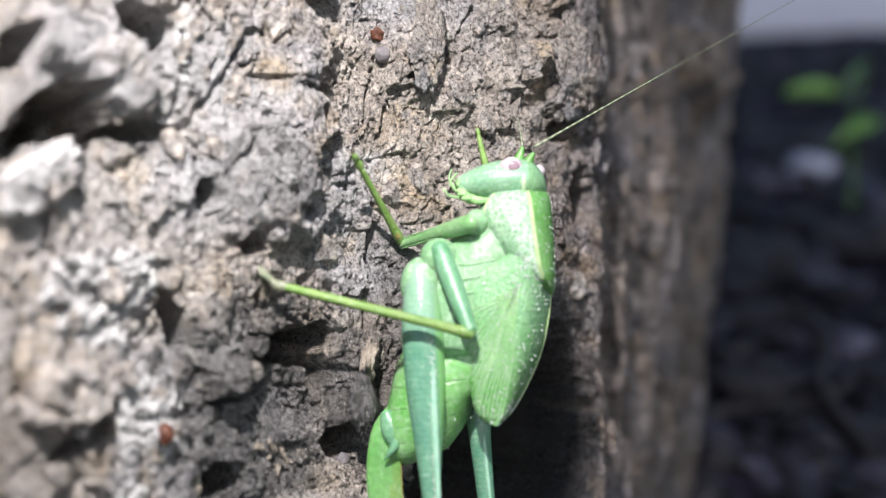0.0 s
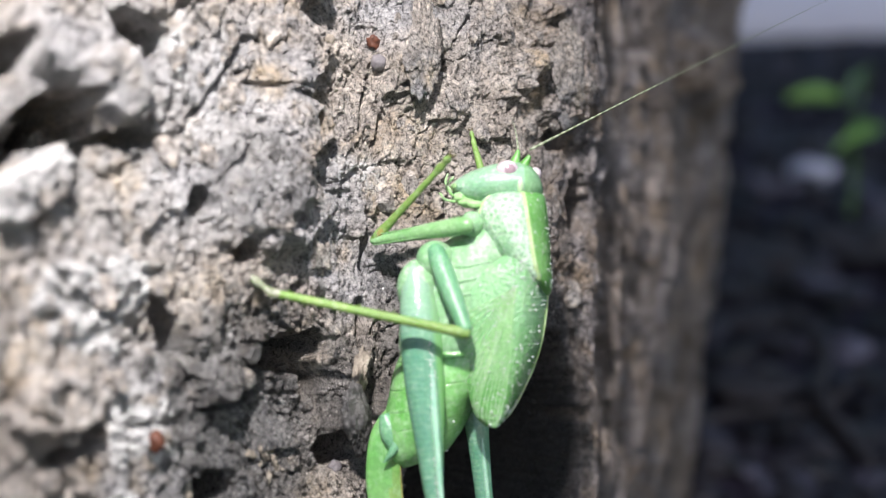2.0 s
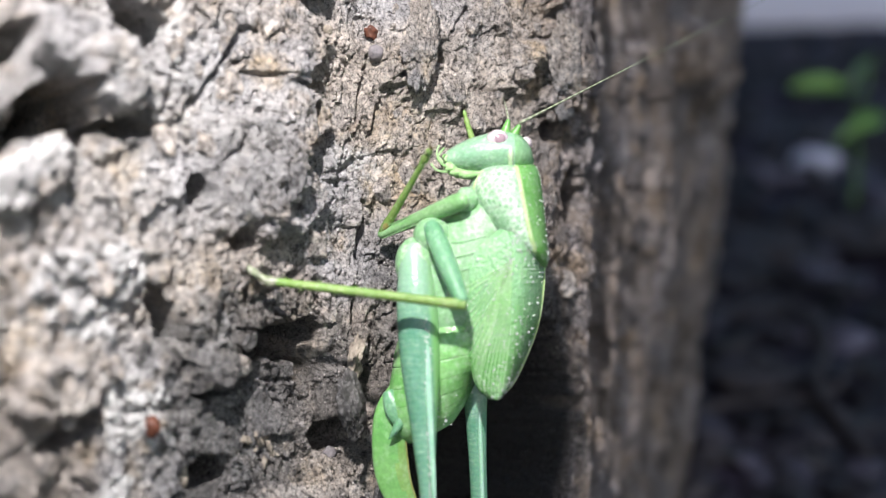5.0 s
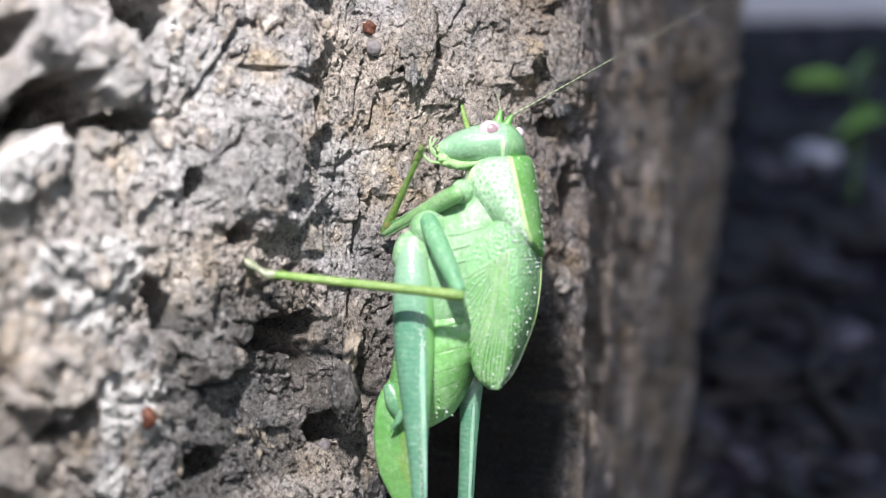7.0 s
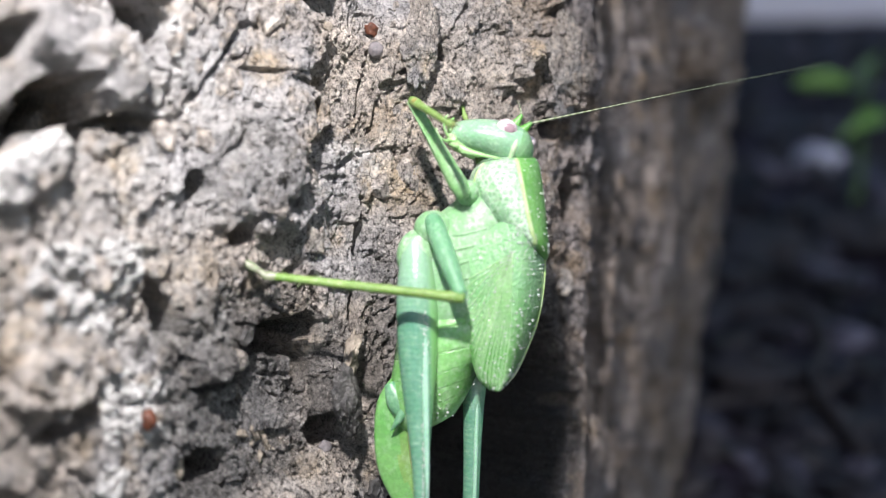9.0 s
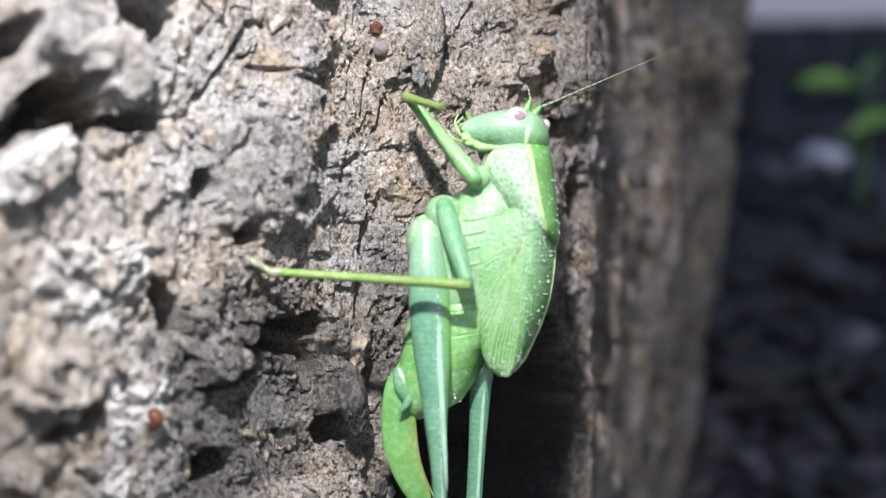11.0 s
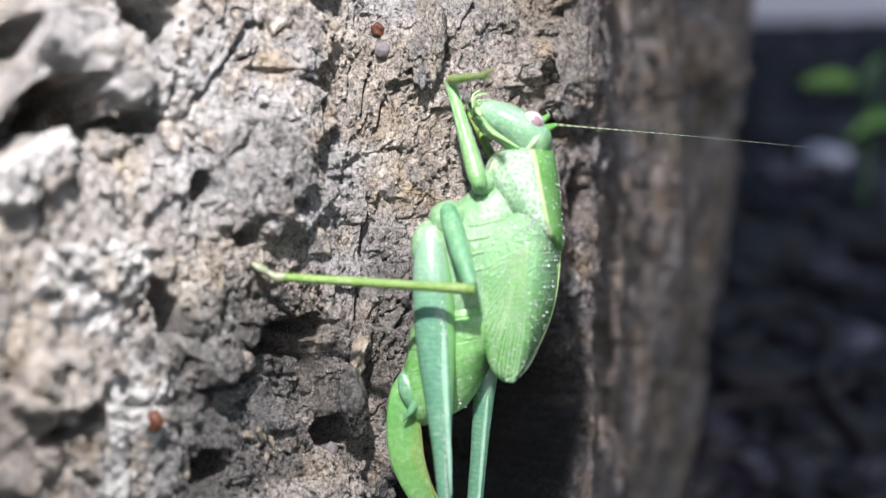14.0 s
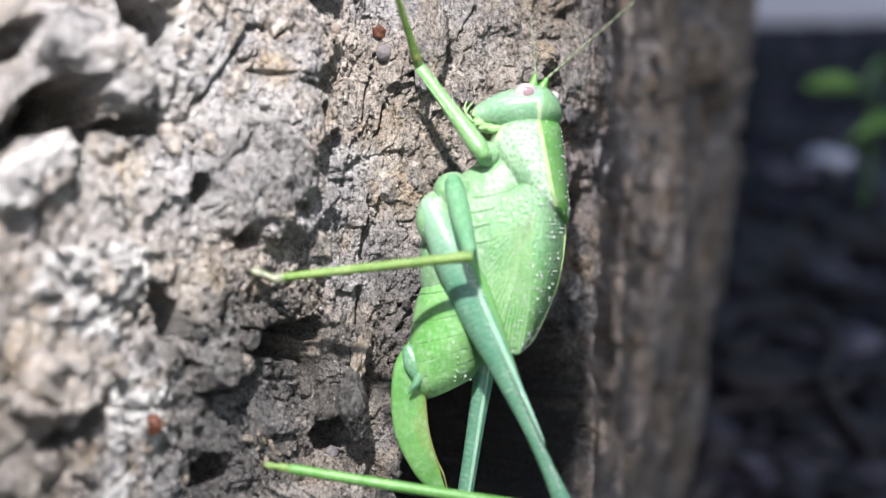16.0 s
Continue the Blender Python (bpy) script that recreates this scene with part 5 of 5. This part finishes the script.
    # feelers sweep
    walk(antenna, [
        (0.0, limb((4.52, -1.20, 15.12), (29.78, 8.72, 31.29))),
        (0.5, limb((4.63, -1.20, 15.13), (29.83, 8.75, 31.41))),
        (1.0, limb((4.48, -1.20, 15.03), (29.96, 8.68, 30.87))),
        (1.5, limb((4.37, -1.20, 15.08), (30.27, 8.71, 30.20))),
        (2.0, limb((4.64, -1.20, 14.94), (30.82, 8.76, 29.57))),
        (2.5, limb((4.53, -1.20, 14.97), (30.70, 8.68, 29.62))),
        (3.0, limb((4.67, -1.20, 14.87), (30.51, 9.11, 30.12))),
        (3.5, limb((4.56, -1.20, 14.90), (30.43, 8.97, 30.09))),
        (6.0, limb((4.47, -1.20, 15.02), (30.92, 19.60, 29.17))),
        (6.5, limb((4.55, -1.20, 14.99), (30.54, 19.52, 29.97))),
        (7.0, limb((4.38, -1.20, 14.91), (30.49, 19.70, 29.68))),
        (7.5, limb((4.68, -1.20, 14.76), (31.97, 19.62, 27.22))),
        (8.0, limb((4.87, -1.20, 14.72), (32.07, 19.62, 27.39))),
        (8.5, limb((4.61, -1.20, 14.58), (32.51, 12.20, 25.60))),
        (9.0, limb((5.52, -1.03, 14.33), (34.79, 12.43, 20.92))),
        (11.5, limb((5.03, -1.20, 14.74), (31.43, 19.83, 28.98))),
        (12.0, limb((4.78, -1.20, 15.05), (31.09, 19.88, 29.46))),
        (12.5, limb((5.10, -1.20, 14.92), (31.70, 19.88, 28.80))),
        (13.0, limb((5.63, -1.16, 14.78), (32.66, 19.84, 27.81))),
        (13.5, limb((5.96, -0.74, 13.92), (35.61, 12.88, 18.46))),
        (14.0, limb((6.36, -0.71, 13.38), (36.33, 12.91, 11.99))),
        (14.5, limb((5.32, -1.38, 14.34), (32.05, 19.69, 27.95))),
        (15.0, limb((4.86, -1.20, 14.93), (29.28, -10.08, 32.36))),
        (15.5, limb((5.06, -1.20, 14.78), (29.13, -16.05, 32.68))),
        (16.0, limb((4.99, -1.20, 15.02), (28.52, -19.09, 33.64))),
    ])
    # the far feeler
    walk(antenna_far, [
        (0.0, limb((3.59, 0.20, 15.21), (2.41, 26.62, 32.64))),
        (0.5, limb((3.71, 0.20, 15.22), (2.50, 26.65, 32.74))),
        (1.0, limb((3.55, 0.20, 15.11), (2.42, 26.58, 32.28))),
        (1.5, limb((3.44, 0.20, 15.15), (2.41, 26.61, 31.75))),
        (2.0, limb((3.72, 0.20, 15.02), (2.76, 26.66, 31.23))),
        (2.5, limb((3.62, 0.20, 15.08), (2.66, 26.58, 31.30))),
        (3.0, limb((3.76, 0.20, 14.97), (2.72, 27.01, 31.67))),
        (3.5, limb((3.65, 0.20, 15.00), (2.62, 26.87, 31.66))),
        (6.0, limb((3.56, 0.20, 15.67), (2.67, 37.50, 31.50))),
        (6.5, limb((3.64, 0.20, 15.65), (2.64, 37.42, 32.14))),
        (7.0, limb((3.48, 0.20, 15.58), (2.50, 37.60, 31.90))),
        (7.5, limb((3.79, 0.20, 15.45), (3.11, 37.52, 29.92))),
        (8.0, limb((4.00, 0.20, 15.42), (3.30, 37.52, 30.05))),
        (8.5, limb((3.76, 0.20, 15.31), (3.23, 30.10, 28.63))),
        (9.0, limb((4.77, 0.30, 15.26), (4.59, 30.27, 25.03))),
        (11.5, limb((4.15, 0.20, 15.44), (3.25, 37.73, 31.33))),
        (12.0, limb((3.87, 0.20, 15.70), (2.95, 37.78, 31.73))),
        (12.5, limb((4.19, 0.20, 15.57), (3.34, 37.78, 31.18))),
        (13.0, limb((4.76, 0.21, 15.54), (4.02, 37.71, 30.46))),
        (13.5, limb((5.33, 0.57, 14.97), (5.24, 30.70, 23.11))),
        (14.0, limb((5.81, 0.61, 14.46), (5.80, 30.74, 17.85))),
        (14.5, limb((4.76, 0.11, 15.17), (3.95, 37.68, 30.55))),
        (15.0, limb((3.95, 0.20, 15.58), (2.55, 7.82, 34.02))),
        (15.5, limb((4.13, 0.20, 15.42), (2.65, 1.85, 34.23))),
        (16.0, limb((4.06, 0.20, 15.64), (2.44, -1.19, 35.03))),
    ])
    # the front leg is drawn to the mouth and reaches up again
    walk(front_femur, [
        (0.0, limb((-0.94, -4.60, 7.87), (-7.22, 3.48, 6.01))),
        (0.5, limb((-0.94, -4.60, 7.87), (-7.32, 3.32, 5.69))),
        (1.0, limb((-0.94, -4.60, 7.87), (-7.37, 3.36, 6.00))),
        (1.5, limb((-0.94, -4.60, 7.87), (-7.16, 3.55, 6.11))),
        (2.0, limb((-0.94, -4.60, 7.87), (-9.47, 1.20, 6.49))),
        (2.5, limb((-0.94, -4.60, 7.87), (-8.16, 2.63, 5.93))),
        (3.0, limb((-0.94, -4.60, 7.87), (-8.37, 2.13, 5.11))),
        (3.5, limb((-0.94, -4.60, 7.87), (-8.30, 2.17, 5.00))),
        (6.0, limb((-0.94, -4.60, 7.87), (-8.99, 1.48, 5.35))),
        (6.5, limb((-0.94, -4.60, 7.87), (-9.31, 0.90, 5.07))),
        (7.0, limb((-0.94, -4.60, 7.87), (-7.97, 2.40, 4.74))),
        (7.5, limb((-0.94, -4.60, 7.87), (-9.25, 0.68, 11.22))),
        (8.0, limb((-0.94, -4.60, 7.87), (-9.03, 1.78, 9.35))),
        (8.5, limb((-0.94, -4.60, 7.87), (-9.88, -0.12, 10.74))),
        (9.0, limb((-0.94, -4.60, 7.87), (-5.39, -1.22, 16.65))),
        (11.5, limb((-0.94, -4.60, 7.87), (-7.39, -0.03, 14.64))),
        (12.0, limb((-0.94, -4.60, 7.87), (-6.41, 3.69, 10.97))),
        (12.5, limb((-0.94, -4.60, 7.87), (-6.78, -0.51, 15.45))),
        (13.0, limb((-0.94, -4.60, 7.87), (-5.74, -0.62, 16.20))),
        (13.5, limb((-0.94, -4.60, 7.87), (-3.80, -1.18, 17.27))),
        (14.0, limb((-0.94, -4.60, 7.87), (-3.39, -1.40, 17.46))),
        (14.5, limb((-0.94, -4.60, 7.87), (-3.38, -1.48, 17.49))),
        (15.0, limb((-0.94, -4.60, 7.87), (-5.33, 2.71, 13.83))),
        (15.2, limb((-0.94, -4.60, 7.87), (-6.70, -1.05, 15.77))),
        (15.5, limb((-0.94, -4.60, 7.87), (-6.10, 0.22, 15.51))),
        (16.0, limb((-0.94, -4.60, 7.87), (-6.64, -1.83, 16.12))),
    ])
    # its shin
    walk(front_tibia, [
        (0.0, limb((-7.22, 3.48, 6.01), (-10.91, -2.71, 12.36))),
        (0.5, limb((-7.32, 3.32, 5.69), (-11.19, -3.07, 11.71))),
        (1.0, limb((-7.37, 3.36, 6.00), (-11.44, -2.96, 11.96))),
        (1.5, limb((-7.16, 3.55, 6.11), (-8.52, -2.91, 13.08))),
        (2.0, limb((-9.47, 1.20, 6.49), (-3.75, -3.56, 12.56))),
        (2.5, limb((-8.16, 2.63, 5.93), (-4.15, -3.82, 11.80))),
        (3.0, limb((-8.37, 2.13, 5.11), (-5.37, -5.45, 10.17))),
        (3.5, limb((-8.30, 2.17, 5.00), (-6.10, -5.48, 10.37))),
        (6.0, limb((-8.99, 1.48, 5.35), (-2.63, -1.23, 12.01))),
        (6.5, limb((-9.31, 0.90, 5.07), (-2.55, 0.26, 11.85))),
        (7.0, limb((-7.97, 2.40, 4.74), (-4.46, -4.07, 10.90))),
        (7.5, limb((-9.25, 0.68, 11.22), (-1.85, -5.36, 12.15))),
        (8.0, limb((-9.03, 1.78, 9.35), (-2.87, -5.01, 12.22))),
        (8.5, limb((-9.88, -0.12, 10.74), (-4.52, -7.96, 12.16))),
        (9.0, limb((-5.39, -1.22, 16.65), (-2.20, -9.71, 13.51))),
        (11.5, limb((-7.39, -0.03, 14.64), (-4.47, -9.12, 13.61))),
        (12.0, limb((-6.41, 3.69, 10.97), (-4.96, -3.51, 17.16))),
        (12.5, limb((-6.78, -0.51, 15.45), (-3.24, -8.58, 11.64))),
        (13.0, limb((-5.74, -0.62, 16.20), (-2.09, -8.83, 12.81))),
        (13.5, limb((-3.80, -1.18, 17.27), (-0.12, -9.88, 15.57))),
        (14.0, limb((-3.39, -1.40, 17.46), (-0.53, -10.50, 16.42))),
        (14.5, limb((-3.38, -1.48, 17.49), (-1.06, -10.07, 13.89))),
        (15.0, limb((-5.33, 2.71, 13.83), (-4.29, -6.56, 16.08))),
        (15.2, limb((-6.70, -1.05, 15.77), (-7.35, -10.44, 17.65))),
        (15.5, limb((-6.10, 0.22, 15.51), (-8.11, -7.21, 21.23))),
        (16.0, limb((-6.64, -1.83, 16.12), (-8.48, -9.53, 21.55))),
    ])
    # the middle leg keeps its foot on the bark
    walk(mid_femur, [
        (0.0, limb((-3.68, -3.60, 5.49), (-0.76, -6.79, -1.68))),
        (0.5, limb((-3.68, -3.60, 5.49), (-0.91, -7.21, -1.58))),
        (1.0, limb((-3.68, -3.60, 5.49), (-0.99, -7.32, -1.57))),
        (1.5, limb((-3.68, -3.60, 5.49), (-1.15, -8.02, -1.30))),
        (2.0, limb((-3.68, -3.60, 5.49), (-0.90, -7.49, -1.46))),
        (2.5, limb((-3.68, -3.60, 5.49), (-0.96, -8.09, -1.19))),
        (3.0, limb((-3.68, -3.60, 5.49), (-1.10, -7.94, -1.32))),
        (3.5, limb((-3.68, -3.60, 5.49), (-1.07, -7.98, -1.29))),
        (6.0, limb((-3.68, -3.60, 5.49), (-1.21, -8.47, -1.06))),
        (6.5, limb((-3.68, -3.60, 5.49), (-1.32, -8.66, -0.98))),
        (7.0, limb((-3.68, -3.60, 5.49), (-1.15, -8.46, -1.05))),
        (7.5, limb((-3.68, -3.60, 5.49), (-1.32, -8.45, -1.12))),
        (8.0, limb((-3.68, -3.60, 5.49), (-1.53, -8.28, -1.29))),
        (8.5, limb((-3.68, -3.60, 5.49), (-1.77, -8.19, -1.41))),
        (9.0, limb((-3.68, -3.60, 5.49), (-1.35, -8.25, -1.24))),
        (11.5, limb((-3.68, -3.60, 5.49), (-1.93, -8.11, -1.50))),
        (12.0, limb((-3.68, -3.60, 5.49), (-2.21, -8.95, -1.05))),
        (12.5, limb((-3.68, -3.60, 5.49), (-2.11, -8.66, -1.22))),
        (13.0, limb((-3.68, -3.60, 5.49), (-2.03, -8.61, -1.23))),
        (13.5, limb((-3.68, -3.60, 5.49), (-2.06, -8.55, -1.27))),
        (14.0, limb((-3.68, -3.60, 5.49), (-1.72, -8.31, -1.33))),
        (14.5, limb((-3.68, -3.60, 5.49), (-1.78, -8.26, -1.37))),
        (15.0, limb((-3.68, -3.60, 5.49), (-2.47, -8.98, -1.08))),
        (15.5, limb((-3.68, -3.60, 5.49), (-2.54, -8.53, -1.39))),
        (16.0, limb((-3.68, -3.60, 5.49), (-2.33, -8.97, -1.06))),
    ])
    # its shin, out to the foot
    walk(mid_tibia, [
        (0.0, limb((-0.76, -6.79, -1.68), (-17.73, -6.11, 1.93))),
        (0.5, limb((-0.91, -7.21, -1.58), (-18.03, -6.11, 1.26))),
        (1.0, limb((-0.99, -7.32, -1.57), (-18.00, -6.11, 1.53))),
        (1.5, limb((-1.15, -8.02, -1.30), (-18.30, -6.11, 1.72))),
        (2.0, limb((-0.90, -7.49, -1.46), (-18.03, -6.11, 1.70))),
        (2.5, limb((-0.96, -8.09, -1.19), (-17.96, -6.11, 1.80))),
        (3.0, limb((-1.10, -7.94, -1.32), (-18.08, -6.11, 1.27))),
        (3.5, limb((-1.07, -7.98, -1.29), (-18.30, -6.11, 0.86))),
        (6.0, limb((-1.21, -8.47, -1.06), (-18.44, -6.11, 1.56))),
        (6.5, limb((-1.32, -8.66, -0.98), (-18.56, -6.11, 1.60))),
        (7.0, limb((-1.15, -8.46, -1.05), (-18.52, -6.11, 1.55))),
        (7.5, limb((-1.32, -8.45, -1.12), (-18.68, -6.11, 1.39))),
        (8.0, limb((-1.53, -8.28, -1.29), (-18.94, -6.11, 1.09))),
        (8.5, limb((-1.77, -8.19, -1.41), (-19.15, -6.11, 0.81))),
        (9.0, limb((-1.35, -8.25, -1.24), (-18.78, -6.11, 1.06))),
        (11.5, limb((-1.93, -8.11, -1.50), (-19.40, -6.11, -0.66))),
        (12.0, limb((-2.21, -8.95, -1.05), (-19.70, -6.11, -0.22))),
        (12.5, limb((-2.11, -8.66, -1.22), (-19.62, -6.11, -0.12))),
        (13.0, limb((-2.03, -8.61, -1.23), (-19.63, -6.11, 0.05))),
        (13.5, limb((-2.06, -8.55, -1.27), (-19.67, -6.11, -0.19))),
        (14.0, limb((-1.72, -8.31, -1.33), (-19.46, -6.11, -0.04))),
        (14.5, limb((-1.78, -8.26, -1.37), (-19.28, -6.11, 0.38))),
        (15.0, limb((-2.47, -8.98, -1.08), (-19.82, -6.11, -1.47))),
        (15.5, limb((-2.54, -8.53, -1.39), (-19.80, -6.11, -2.66))),
        (16.0, limb((-2.33, -8.97, -1.06), (-19.85, -6.11, -2.85))),
    ])
    # the hind leg swings out and its foot comes up
    walk(hind_femur, [
        (0.0, limb((-5.29, -3.10, 2.50), (-2.82, -7.23, -25.18))),
        (1.5, limb((-5.29, -3.10, 2.50), (-2.30, -7.24, -25.13))),
        (3.5, limb((-5.29, -3.10, 2.50), (-3.26, -7.18, -25.23))),
        (6.0, limb((-5.29, -3.10, 2.50), (-4.99, -7.17, -25.30))),
        (7.0, limb((-5.29, -3.10, 2.50), (-5.64, -7.15, -25.30))),
        (9.0, limb((-5.29, -3.10, 2.50), (-5.29, -7.15, -25.30))),
        (11.5, limb((-5.29, -3.10, 2.50), (-3.65, -7.15, -25.25))),
        (12.5, limb((-5.29, -3.10, 2.50), (-3.46, -7.16, -25.24))),
        (13.5, limb((-5.29, -3.10, 2.50), (-3.48, -7.16, -25.24))),
        (14.5, limb((-5.29, -3.10, 2.50), (-4.59, -7.17, -25.29))),
        (15.0, limb((-5.29, -3.10, 2.50), (-3.27, -7.16, -25.23))),
        (15.2, limb((-5.29, -3.10, 2.50), (-2.49, -7.16, -25.16))),
        (15.5, limb((-5.29, -3.10, 2.50), (-0.21, -7.15, -24.84))),
        (15.7, limb((-5.29, -3.10, 2.50), (1.47, -7.15, -24.47))),
        (15.8, limb((-5.29, -3.10, 2.50), (2.28, -7.16, -24.25))),
        (15.9, limb((-5.29, -3.10, 2.50), (4.23, -7.16, -23.62))),
        (16.0, limb((-5.29, -3.10, 2.50), (5.73, -7.16, -23.03))),
    ])
    # its shin
    walk(hind_tibia, [
        (0.0, limb((-2.82, -7.23, -25.18), (-26.30, -12.96, -26.53))),
        (1.5, limb((-2.30, -7.24, -25.13), (-25.97, -12.08, -26.51))),
        (3.5, limb((-3.26, -7.18, -25.23), (-26.81, -12.33, -27.38))),
        (6.0, limb((-4.99, -7.17, -25.30), (-28.75, -11.68, -26.29))),
        (7.0, limb((-5.64, -7.15, -25.30), (-29.40, -11.53, -26.71))),
        (9.0, limb((-5.29, -7.15, -25.30), (-29.02, -11.49, -27.25))),
        (11.5, limb((-3.65, -7.15, -25.25), (-27.25, -11.54, -28.36))),
        (12.5, limb((-3.46, -7.16, -25.24), (-27.13, -11.57, -27.66))),
        (13.5, limb((-3.48, -7.16, -25.24), (-27.15, -11.50, -27.85))),
        (14.5, limb((-4.59, -7.17, -25.29), (-28.32, -11.62, -26.93))),
        (15.0, limb((-3.27, -7.16, -25.23), (-26.86, -11.16, -28.86))),
        (15.2, limb((-2.49, -7.16, -25.16), (-26.14, -10.36, -29.17))),
        (15.5, limb((-0.21, -7.15, -24.84), (-24.08, -8.71, -28.46))),
        (15.7, limb((1.47, -7.15, -24.47), (-22.72, -7.54, -25.32))),
        (15.8, limb((2.28, -7.16, -24.25), (-21.69, -6.67, -20.95))),
        (15.9, limb((4.23, -7.16, -23.62), (-19.54, -5.59, -19.35))),
        (16.0, limb((5.73, -7.16, -23.03), (-18.15, -5.78, -19.31))),
    ])
    # the far hind leg
    walk(far_femur, [
        (0.0, limb((-0.04, 1.50, -6.40), (3.52, 0.37, -32.13))),
        (1.5, limb((-0.04, 1.50, -6.40), (3.37, 0.36, -32.15))),
        (3.5, limb((-0.04, 1.50, -6.40), (1.80, 0.42, -32.31))),
        (6.0, limb((-0.04, 1.50, -6.40), (-1.03, 0.42, -32.36))),
        (7.0, limb((-0.04, 1.50, -6.40), (-2.42, 0.45, -32.27))),
        (9.0, limb((-0.04, 1.50, -6.40), (-1.37, 0.45, -32.34))),
        (11.5, limb((-0.04, 1.50, -6.40), (-1.93, 0.49, -32.31))),
        (12.5, limb((-0.04, 1.50, -6.40), (-2.33, 0.48, -32.28))),
        (14.5, limb((-0.04, 1.50, -6.40), (-2.76, 0.47, -32.24))),
        (15.0, limb((-0.04, 1.50, -6.40), (-3.54, 0.50, -32.14))),
        (15.5, limb((-0.04, 1.50, -6.40), (-4.34, 0.55, -32.02))),
        (16.0, limb((-0.04, 1.50, -6.40), (-4.37, 0.51, -32.02))),
    ])
    # the far front leg
    walk(far_front_leg, [
        (0.0, limb((1.71, 2.50, 8.51), (-0.54, 5.65, 17.85))),
        (0.5, limb((1.71, 2.50, 8.51), (-0.70, 5.65, 17.01))),
        (1.0, limb((1.71, 2.50, 8.51), (-0.65, 5.65, 17.28))),
        (1.5, limb((1.71, 2.50, 8.51), (-1.03, 5.65, 17.54))),
        (2.0, limb((1.71, 2.50, 8.51), (-0.45, 5.65, 17.18))),
        (2.5, limb((1.71, 2.50, 8.51), (-0.31, 5.65, 17.19))),
        (3.0, limb((1.71, 2.50, 8.51), (-0.43, 5.65, 16.68))),
        (3.5, limb((1.71, 2.50, 8.51), (-0.62, 5.65, 16.23))),
        (6.0, limb((1.71, 2.50, 8.51), (0.17, 5.65, 15.79))),
        (6.5, limb((1.71, 2.50, 8.51), (0.01, 5.65, 15.88))),
        (7.0, limb((1.71, 2.50, 8.51), (0.31, 5.65, 15.48))),
        (7.5, limb((1.71, 2.50, 8.51), (-0.12, 5.65, 15.67))),
        (8.0, limb((1.71, 2.50, 8.51), (-0.45, 5.65, 15.48))),
        (8.5, limb((1.71, 2.50, 8.51), (-0.83, 5.65, 15.41))),
        (9.0, limb((1.71, 2.50, 8.51), (-0.20, 5.65, 15.33))),
        (11.5, limb((1.71, 2.50, 8.51), (-1.18, 5.65, 14.05))),
        (12.0, limb((1.71, 2.50, 8.51), (-1.50, 5.65, 14.52))),
        (12.5, limb((1.71, 2.50, 8.51), (-1.39, 5.65, 14.59))),
        (13.0, limb((1.71, 2.50, 8.51), (-1.48, 5.65, 14.86))),
        (13.5, limb((1.71, 2.50, 8.51), (-1.48, 5.65, 14.57))),
        (14.0, limb((1.71, 2.50, 8.51), (-1.07, 5.65, 14.47))),
        (14.5, limb((1.71, 2.50, 8.51), (-0.65, 5.65, 14.58))),
        (15.0, limb((1.71, 2.50, 8.51), (-1.46, 5.65, 13.08))),
        (15.5, limb((1.71, 2.50, 8.51), (-1.20, 5.65, 11.58))),
        (16.0, limb((1.71, 2.50, 8.51), (-1.42, 5.65, 11.61))),
    ])


motions()
